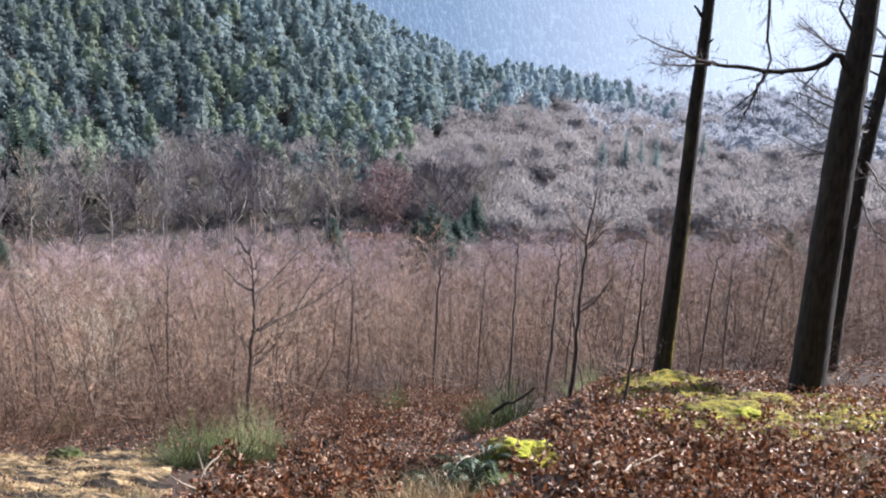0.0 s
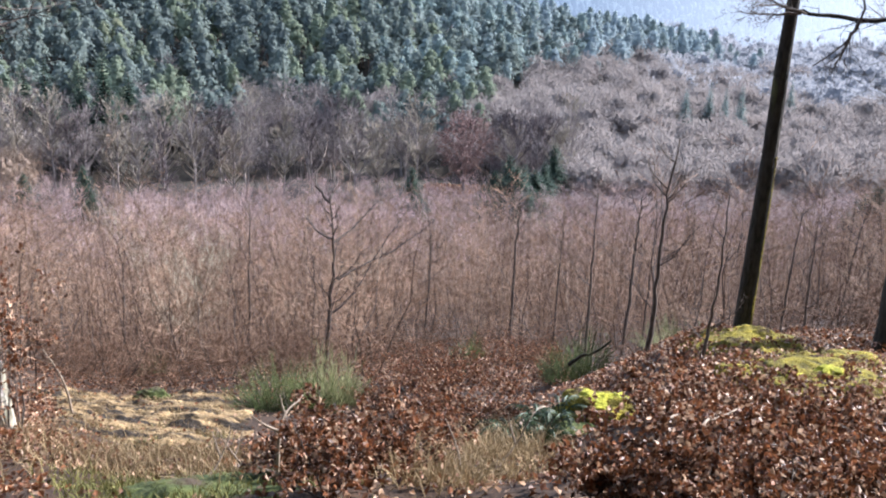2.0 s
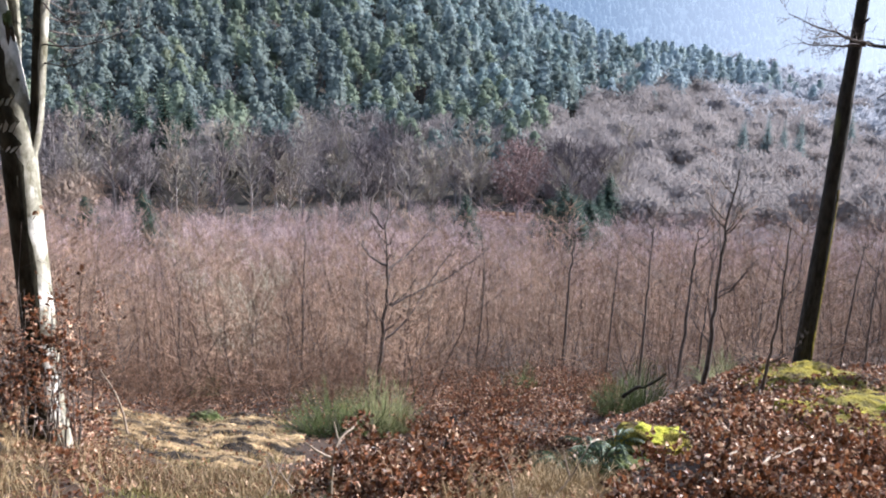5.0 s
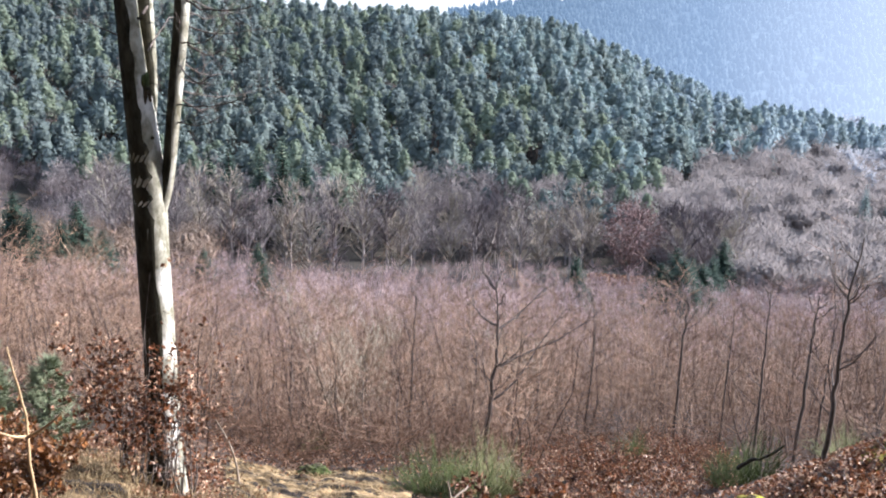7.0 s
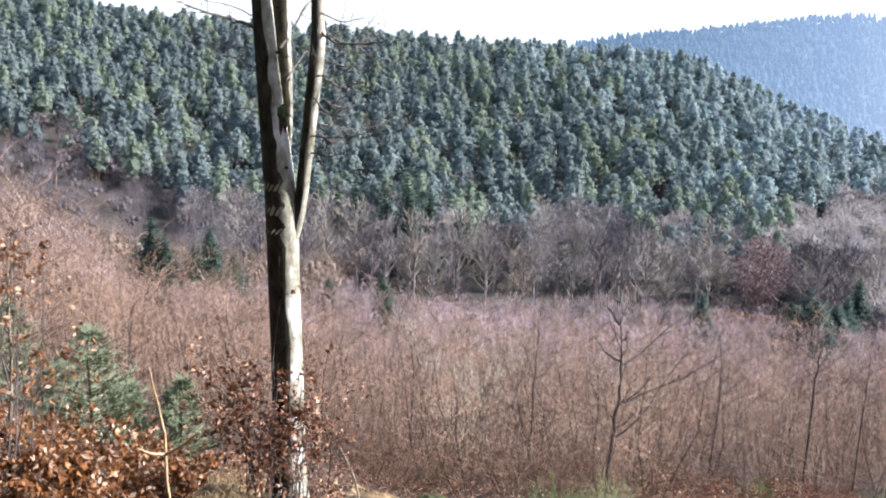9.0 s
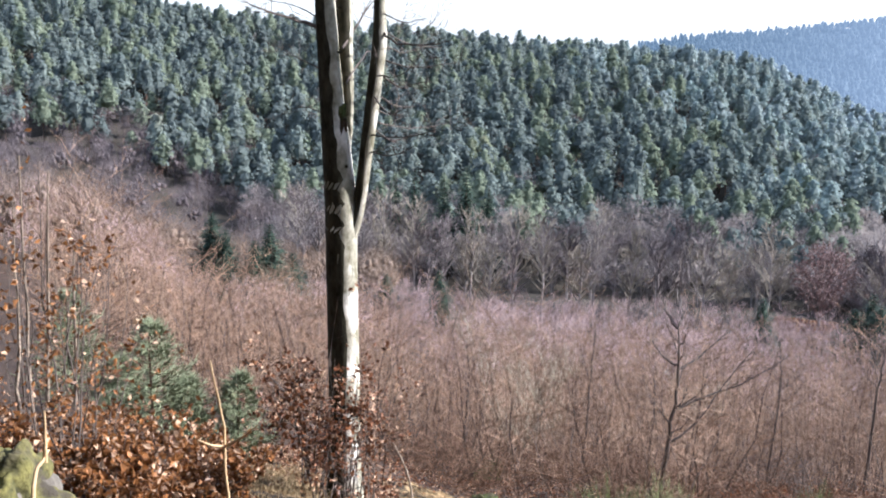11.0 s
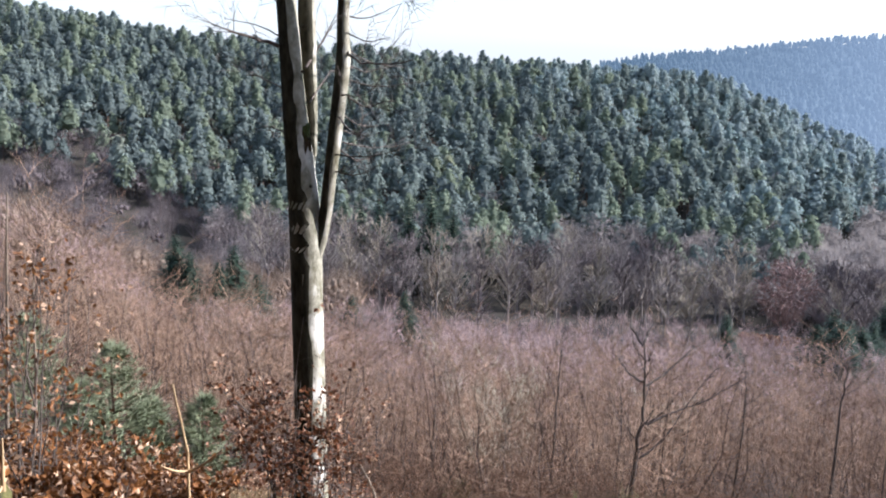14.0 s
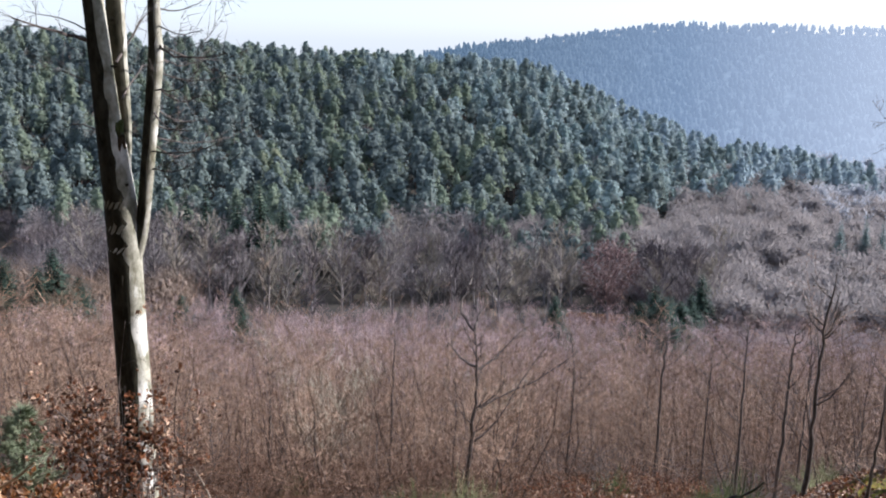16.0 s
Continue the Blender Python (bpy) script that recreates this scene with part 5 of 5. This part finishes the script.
for ends, r, leaves in (((base, sight_left(-31.3, -21.6, 10.4), sight_left(-31.9, -19.6, 10.4), sight_left(-33.0, -18.4, 10.3), sight_left(-34.7, -17.4, 10.2)), 0.014, 330),
                        ((sight_left(-31.4, -21.2, 10.4), sight_left(-32.4, -20.6, 10.2), sight_left(-33.6, -19.9, 10.0)), 0.008, 200), ((sight_left(-31.8, -19.8, 10.4), sight_left(-31.4, -18.8, 10.5), sight_left(-30.4, -18.3, 10.5)), 0.008, 170),
                        ((base, sight_left(-30.2, -22.4, 10.2), sight_left(-29.0, -21.3, 10.0), sight_left(-27.4, -20.4, 9.9)), 0.01, 260)):
    line = smooth_line(relative(ends, base), 12)
    stem = part("stem", Soup().tube(line, np.linspace(r, r * 0.25, 12), 6, lumps=0.05), SAPLING_BARK, sprig)
    c = Soup()
    u = dice.uniform(0.25, 1, 26)
    p0 = along(line, u)
    p1 = p0 + unit(dice.normal(size=p0.shape) + [0, 0, 0.2]) * dice.uniform(0.12, 0.38, (26, 1))
    c.cones(p0, p1, 0.004, 2)
    i, w = dice.integers(26, size=leaves), dice.uniform(0.2, 1, (leaves, 1))
    tips = p0[i] * (1 - w) + p1[i] * w
    pale = dice.uniform(0, 1, leaves) < 0.25
    c.leaves(tips[~pale], 0.06 * dice.uniform(0.7, 1.2, (~pale).sum()), 0)
    c.leaves(tips[pale], 0.06 * dice.uniform(0.7, 1.2, pale.sum()), 1)
    part("foliage", c, [DEAD_LEAF, PALE_LEAF, SAPLING_BARK], stem, "dry curled leaves")

# pale birch stems
for a, d, h in ((-45.0, 14, 3.4), (-45.7, 14.5, 3.6), (-46.3, 15, 3.0), (-43.4, 15, 2.6)):
    base = spot(a, d)
    b = thing("birch_sapling", base, "thin birch sapling with pale stem", "sapling", "birch saplings")
    line = stem_line(h, (0.03, 0.0), 0.05, 8)
    part("stem", Soup().tube(line, np.linspace(0.03, 0.008, 8), 7), PALE_WOOD, b)
    tips = Soup()
    spray(tips, line, 10, 20, 30, 0.35, 0.7, 0.006, rise=1.2)
    part("crown", tips, SAPLING_BARK, b)

# young pines
for a, d, h, r in ((-39.7, 13.0, 1.7, 0.85), (-35.1, 13.5, 1.25, 0.5), (-43.6, 17, 2.0, 0.9), (-37.9, 13.4, 1.05, 0.5), (-41.4, 14, 1.1, 0.55)):
    t = thing("young_pine", spot(a, d), "small bushy green young pine", "tree", "young pines on the slope")
    trunk, _ = tuft_kind(h, 0.05, r, 4, 0, 0.1, 0.6, 0.03)
    crown = Soup()
    n = 230
    u, ang = dice.uniform(0, 1, n) ** 1.2, dice.uniform(0, 6.28, n)
    reach = r * (1 - u) ** 0.7 * dice.uniform(0.35, 1.05, n) + 0.04
    root = np.stack([0 * u, 0 * u, h * (0.04 + 0.9 * u)], -1)
    end = root + np.stack([np.cos(ang) * reach, np.sin(ang) * reach, reach * dice.uniform(0.1, 0.7, n)], -1)
    crown.cones(root, end, 0.006)
    q = np.repeat(root * 0.35 + end * 0.65, 14, 0) + np.repeat((end - root) * 0.35, 14, 0) * dice.uniform(-0.6, 1, (n * 14, 1))
    crown.cones(q, q + unit(dice.normal(size=q.shape) * 0.6 + np.repeat(unit(end - root), 14, 0) + [0, 0, 0.2]) * dice.uniform(0.07, 0.15, (n * 14, 1)), 0.007)
    part("trunk", trunk, PINE_BARK, t)
    part("crown", crown, YOUNG_PINE, t)


# broom
def broom(side, d, h, r, mat, n=300, label="green broom bush with upright wiry stems"):
    t = thing("broom_bush", spot(side, d), label, "bush", "broom bushes")
    a, k = dice.uniform(0, 6.28, n), np.sqrt(dice.uniform(0, 1, n))
    p0 = np.stack([np.cos(a) * k * r * 0.55, np.sin(a) * k * r * 0.55, 0 * a], -1)
    top = h * (1 - 0.45 * k**2) * dice.uniform(0.4, 1.15, n) * (1 + 0.3 * np.sin(a * 3 + side))
    p1 = np.stack([np.cos(a) * k * r, np.sin(a) * k * r, top], -1) + dice.normal(size=(n, 3)) * 0.07
    s = Soup().cones(p0, p1, 0.007)
    i = dice.integers(n, size=n * 4)
    w = dice.uniform(0.3, 0.95, (n * 4, 1))
    q = p0[i] * (1 - w) + p1[i] * w
    s.cones(q, q + unit(unit(p1[i] - p0[i]) + dice.normal(size=q.shape) * 0.3) * dice.uniform(0.12, 0.4, (n * 4, 1)) * h, 0.004)
    part("foliage", s, mat, t)


broom(-14.9, 16.4, 0.5, 0.6, BROOM, 110)
broom(-13.7, 16.5, 0.75, 0.8, BROOM, 170)
broom(-12.4, 16.2, 0.65, 0.65, BROOM, 140)
broom(-11.1, 16.3, 1.0, 0.6, PALE_BROOM, 130, label="pale broom bush with dry upright stems")
broom(-10.2, 16.8, 0.7, 0.5, PALE_BROOM, 110, label="pale broom bush with dry upright stems")
broom(-2.9, 21, 0.75, 0.45, BROOM, 150)
broom(2.6, 17, 0.6, 0.5, BROOM, 150)
broom(3.9, 17.5, 0.65, 0.6, BROOM, 150)
broom(8.6, 18, 0.6, 0.7, PALE_BROOM, 150, "pale broom bush with dry upright stems")
broom(-20.9, 26, 0.6, 0.5, BROOM, 200)


# grass
def turf(name, places, length, width, mat, label):
    n = len(places)
    clump = dice.normal(size=(n, 3)) * [1, 1, 0.2] * length * 0.6
    tip = places + clump + np.array([0, 0, 1]) * (length * dice.uniform(0.35, 1.0, n))[:, None]
    return stuff(name, Soup().blades(places - [0, 0, 0.02], tip, width), mat, label, "grass")


def tufts(n, per, side0, side1, d0, d1, wide=0.12):
    c = np.repeat(scatter(n, side0, side1, d0, d1), per, 0) + dice.normal(size=(n * per, 3)) * [wide, wide, 0]
    c[:, 2] = land(c[:, 0], c[:, 1])
    return c


turf("dry_grass", np.concatenate([tufts(240, 36, -25.0, -17.0, 12.8, 18.2, 0.12), tufts(14, 40, -27, -24, 13, 17, 0.1)]), 0.10, 0.008, STRAW, "pale flattened dead grass on a small terrace")
turf("straw_tufts", np.concatenate([tufts(80, 40, -7, 2, 5.0, 9.5), tufts(26, 30, -19, -10, 5.6, 9), tufts(60, 34, -28, -17, 6.4, 11.5, 0.2), tufts(5, 24, -19, -9, 4.8, 6.8), tufts(26, 24, 19, 27, 5.5, 9), tufts(30, 30, -4, 3, 8, 12), tufts(90, 30, -35.5, -30.5, 6.5, 13, 0.2), tufts(20, 30, 15, 22, 8, 11)]), 0.21, 0.004, STRAW, "tufts of long dry straw-coloured grass")
turf("green_turf", np.concatenate([tufts(80, 44, -26, -11, 4.4, 7.0, 0.13), tufts(30, 30, 20, 27, 5.2, 8), tufts(20, 30, -44, -38, 5.4, 6.6, 0.09), tufts(50, 20, -24, -17, 11, 15)]), 0.08, 0.005, GREEN_GRASS, "short green grass and moss between leaves")


# fallen leaves
def fallen(name, places, size, label):
    side, d = np.degrees(np.arctan2(places[:, 0], places[:, 1])), np.hypot(places[:, 0], places[:, 1])
    grassy = (side > -27) & (side < -11) & (d > 4) & (d < 7.5) | (side > -26) & (side < -16) & (d > 11.5) & (d < 19)
    places = places[~grassy | (dice.uniform(0, 1, len(places)) < 0.3)]
    n = len(places)
    pale = dice.uniform(0, 1, n) < 0.22
    s = Soup().leaves(places[~pale], size * dice.uniform(0.7, 1.25, (~pale).sum()), 0, 0.34, 1.6)
    s.leaves(places[pale], size * dice.uniform(0.7, 1.25, pale.sum()), 1, 0.34, 1.6)
    return stuff(name, s, [DEAD_LEAF, PALE_LEAF], label, "leaves")


fallen("fallen_leaves", np.concatenate([scatter(13000, -54, 29, 3.2, 9, 0.015), scatter(9000, -180, 180, 0.2, 4.5, 0.015), scatter(11000, -54, 29, 9, 14, 0.02), scatter(4200, 8, 25, 8.2, 12.8, 0.11), scatter(9000, -36, -24, 8, 16, 0.03), scatter(7000, 3, 12, 7.5, 15, 0.03), scatter(700, -26, -16, 12, 19, 0.12), scatter(5000, -29, -14, 7.5, 12.5, 0.02)]), 0.055, "curled brown beech leaves covering the ground")
fallen("leaf_drift", np.concatenate([scatter(9000, -46, 28, 14, 34, 0.03), scatter(7000, -30, -7, 15.5, 26, 0.03), scatter(5000, 15, 30, 12.5, 26, 0.03), scatter(9000, -9, 3, 10, 28, 0.05)]), 0.062, "drifts of russet leaves down the slope")

fallen("leaf_bank", scatter(2600, -5.6, -1.6, 208, 236, 0.25), 0.55, "bank of russet leaves at the foot of the far trees")


def carpet(name, side0, side1, d0, d1, rise, mat, label, category, seed, n=70):
    """A mat of low growth whose ragged rim sinks into the ground."""
    a, d = np.meshgrid(np.linspace(side0, side1, n), np.linspace(d0, d1, n), indexing="ij")
    u, v = np.meshgrid(np.linspace(-1, 1, n), np.linspace(-1, 1, n), indexing="ij")
    p = spot(a, d).reshape(-1, 3)
    rim = (1 - u**2 - v**2).ravel()
    lift = np.array([noise.fractal(Vector((x * 1.3 + seed, y * 2.2, seed)), 0.65, 2.2, 6) for x, y, z in p]) * 1.1
    p[:, 2] += rise * (np.minimum(rim, 0.5) * 1.2 + lift)
    i, j = np.meshgrid(np.arange(n - 1), np.arange(n - 1), indexing="ij")
    k = (i * n + j).ravel()
    f = np.concatenate([np.stack([k, k + n, k + n + 1], -1), np.stack([k, k + n + 1, k + 1], -1)])
    return stuff(name, (p, f, np.zeros(len(f))), mat, label, category, True)


carpet("dead_turf", -26.6, -15.4, 12.2, 19.2, 0.11, TURF, "matted pale dead grass with dark furrows", "grass", 2.0, 110)
carpet("dead_turf", -36, -30.6, 8.2, 13.0, 0.07, TURF, "matted pale dead grass beside the beech", "grass", 23.0)
carpet("moss_carpet", 9.0, 16.6, 10.4, 12.6, 0.12, MOSS, "yellow-green moss spreading over the ledge", "moss", 5.0)
carpet("moss_carpet", 11.0, 21.4, 8.2, 10.5, 0.12, MOSS, "yellow-green moss spreading over the ledge", "moss", 8.0)
carpet("moss_carpet", 17.5, 25.5, 9.4, 12.4, 0.08, MOSS, "yellow-green moss spreading over the ledge", "moss", 11.0)
carpet("moss_carpet", -23.0, -11.0, 4.6, 6.6, 0.06, GREEN_MOSS, "dark green moss between fallen leaves", "moss", 14.0)
carpet("moss_carpet", 1.0, 4.6, 7.6, 9.2, 0.12, GREEN_MOSS, "dark green moss between fallen leaves", "moss", 17.0)


# mossy ledges and stones
def ledge(name, side, d, rx, ry, rz, label, seed, lift=0.0, bright=(), cover=None):
    base = spot(side, d, lift)
    t = thing(name, base, label, "rock", "mossy rocks")
    part("rock", lump((0, 0, -0.05), rx, ry, rz, 4, 0.22, seed, 0.3), ROCK, t, smooth=True)
    part("moss", lump((0.02, -0.02, rz * 0.22), rx * 0.93, ry * 0.93, rz * 0.86, 5, 0.24, seed + 0.1, 0.7), cover or MOSS, t, "moss cover", smooth=True)
    for x, y, r in bright:
        part("moss_cushion", lump((x * rx, y * ry, rz * 0.88), r, r * 0.9, r * 0.4, 4, 0.3, seed + x, 0.3), BRIGHT_MOSS, t, "bright yellow moss cushion", smooth=True)
    return t


ledge("mossy_ledge", 12.6, 11.5, 0.55, 0.4, 0.13, "flat sandstone ledge under yellow-green moss", 1.3)
ledge("mossy_ledge", 16.2, 9.4, 0.6, 0.45, 0.13, "flat sandstone ledge under yellow-green moss", 4.1, bright=((-0.35, -0.2, 0.09), (0.25, 0.1, 0.11)))
ledge("mossy_ledge", 18.2, 10.9, 0.4, 0.35, 0.12, "flat sandstone ledge under yellow-green moss", 6.0)
ledge("mossy_stone", 4.5, 8.3, 0.36, 0.25, 0.2, "small stone topped with bright yellow moss", 2.2, 0.14, bright=((-0.1, -0.2, 0.14), (0.5, 0.0, 0.1), (0.0, -0.6, 0.08)))
ledge("mossy_stone", 2.6, 8.2, 0.36, 0.26, 0.17, "low stone under dark green moss", 7.7, 0.06, cover=GREEN_MOSS)
ledge("mossy_boulder", -48.0, 5.6, 0.26, 0.3, 0.42, "rounded boulder capped with yellow-green moss", 9.4, 0.18, cover=BOULDER_MOSS)
ledge("mossy_stone", -40.6, 5.6, 0.22, 0.2, 0.14, "low stone under green moss", 5.5)
ledge("mossy_stone", -21.0, 18.2, 0.4, 0.3, 0.2, "dark stump-like stone at the edge of the grass", 3.1, cover=GREEN_MOSS)


# sticks and dead wood
def rod(name, points, r0, r1, mat, label, forks=()):
    base = np.asarray(points[0], float)
    t = thing(name, base, label, "branch", "dead wood")
    line = smooth_line(relative(points, base), 12)
    jog = dice.normal(size=line.shape) * r0 * 0.25
    jog[0] = 0
    part("stem", Soup().tube(line + jog, np.linspace(r0, r1, 12), 8, lumps=0.06), mat, t, smooth=True)
    for a, b in forks:
        a, b = relative(a, base), relative(b, base)
        part("twig", Soup().tube(smooth_line([a, (a + b) / 2 - [0, 0, 0.01], b], 6), np.linspace(r0 * 0.85, r1 * 0.7, 6), 7, lumps=0.05), mat, t, smooth=True)


rod("forked_stick", [spot(-36.2, 4.33, -0.05), sight_left(-35.35, -25.2, 4.3), sight_left(-35.45, -22.0, 4.3), sight_left(-35.65, -20.2, 4.3), sight_left(-36.15, -17.6, 4.3)], 0.009, 0.0035, YELLOW_WOOD, "upright peeled stick with two side twigs",
    [(sight_left(-35.45, -22.0, 4.3), sight_left(-36.92, -21.6, 4.2)), (sight_left(-35.45, -22.0, 4.3), sight_left(-33.63, -21.0, 4.0))])
rod("leaning_stick", [spot(-47.4, 4.6), sight_left(-45.6, -23.5, 4.7), sight_left(-44.7, -21.4, 4.9)], 0.014, 0.006, YELLOW_WOOD, "thin peeled stick leaning among leaves", [(sight_left(-44.9, -22, 4.85), sight_left(-44.8, -19.5, 4.85))])
rod("fallen_branch", [sight(2.9, -23.6, 16.6), sight(3.7, -23.05, 16.5), sight(4.3, -22.9, 16.4), sight(5.2, -22.2, 16.2)], 0.032, 0.016, DARK_BARK, "dark fallen branch lying over the broom")
rod("stump_post", [spot(-7.1, 12.0, -0.05), sight(-7.0, -25.6, 12.0), sight(-6.7, -25.3, 12.0)], 0.05, 0.035, DARK_BARK, "short broken dark stump post")
rod("bleached_stick", [spot(10.1, 5.0, 0.36), spot(10.9, 5.3, 0.4), spot(11.7, 5.7, 0.42)], 0.01, 0.007, PALE_WOOD, "bleached stick lying on brown leaves", [(spot(11.0, 5.3, 0.4), spot(12.4, 5.5, 0.46))])
rod("bleached_stick", [spot(8.2, 6.0, 0.3), spot(9.5, 6.3, 0.34), spot(11, 6.6, 0.3)], 0.01, 0.006, PALE_WOOD, "bleached stick lying on brown leaves")
rod("bleached_stick", [spot(-1.0, 8.4, 0.05), spot(0.2, 8.6, 0.2), spot(1.6, 8.9, 0.38)], 0.035, 0.02, PALE_WOOD, "pale broken branch propped on stones")
rod("dead_twig", [spot(-14.2, 5.4), sight(-13.9, -27.0, 5.5), sight(-12.6, -25.5, 5.7)], 0.012, 0.005, PALE_WOOD, "dry crooked twig rising from the grass", [(sight(-14.0, -27.3, 5.5), sight(-15.6, -26.4, 5.4)), (sight(-13.6, -26.6, 5.55), sight(-13.9, -25.4, 5.6))])
rod("dead_twig", [spot(-25.2, 14.5), sight(-25.6, -23.6, 14.5), sight(-26.4, -22.0, 14.6)], 0.02, 0.008, PALE_WOOD, "dry crooked branch beside the grass terrace")
for side, d, turn in ((-18.4, 6.2, 1.0), (-15.2, 6.6, -1.4), (-12.2, 7.0, 1.8), (-5.6, 6.6, -1.2), (-1.4, 6.0, 1.4), (6.6, 6.4, 1.6), (9.4, 5.6, -1.3), (15.0, 5.2, 1.2)):
    rod("dead_twig", [spot(side, d, 0.02), spot(side + turn, d + 0.1, 0.2), spot(side + turn * 1.7, d + 0.15, 0.42)], 0.008, 0.003, PALE_WOOD, "dry twig standing in straw and leaves", [(spot(side + turn, d + 0.1, 0.2), spot(side + turn * 0.6, d + 0.2, 0.4))])
rod("dead_twig", [spot(-3.2, 5.6), sight(-3.4, -28.5, 5.7), sight(-4.2, -26.8, 5.8)], 0.008, 0.003, PALE_WOOD, "dry twig standing in straw")


# evergreen ferns on the low stones
def fern(side, d, lift, fronds, length):
    t = thing("fern", spot(side, d, lift), "dark green evergreen fern with arching fronds", "fern", "ferns by the mossy stone")
    for k in range(fronds):
        a = 6.28 * k / fronds + dice.uniform(-0.3, 0.3)
        out = np.array([math.cos(a), math.sin(a), 0.0])
        size = length * dice.uniform(0.7, 1.15)
        rib = smooth_line([[0, 0, 0], out * size * 0.4 + [0, 0, size * 0.42], out * size * 0.8 + [0, 0, size * 0.4], out * size * 1.05 + [0, 0, size * 0.18]], 14)
        s = Soup().tube(rib, np.linspace(0.005, 0.0015, 14), 4)
        side_way = np.cross(out, [0, 0, 1.0])
        for way in (-1, 1):
            p = rib[2:]
            wide = 0.16 * size * np.sin(np.linspace(0.35, 3.0, len(p)))[:, None]
            tip = p + side_way * way * wide + out * wide * 0.35 - [0, 0, 0.02]
            ahead = np.gradient(rib, axis=0)[2:] * 0.38
            s.add(np.stack([p - ahead, tip, p + ahead], 1), np.arange(len(p) * 3).reshape(-1, 3))
        part("frond", s, FERN, t)


for side, d, lift, fronds, length in ((1.2, 8.2, 0.16, 11, 0.3), (-0.4, 8.0, 0.08, 10, 0.26), (2.5, 8.0, 0.22, 10, 0.27), (0.3, 7.7, 0.05, 9, 0.24), (1.9, 7.7, 0.1, 9, 0.22)):
    fern(side, d, lift, fronds, length)
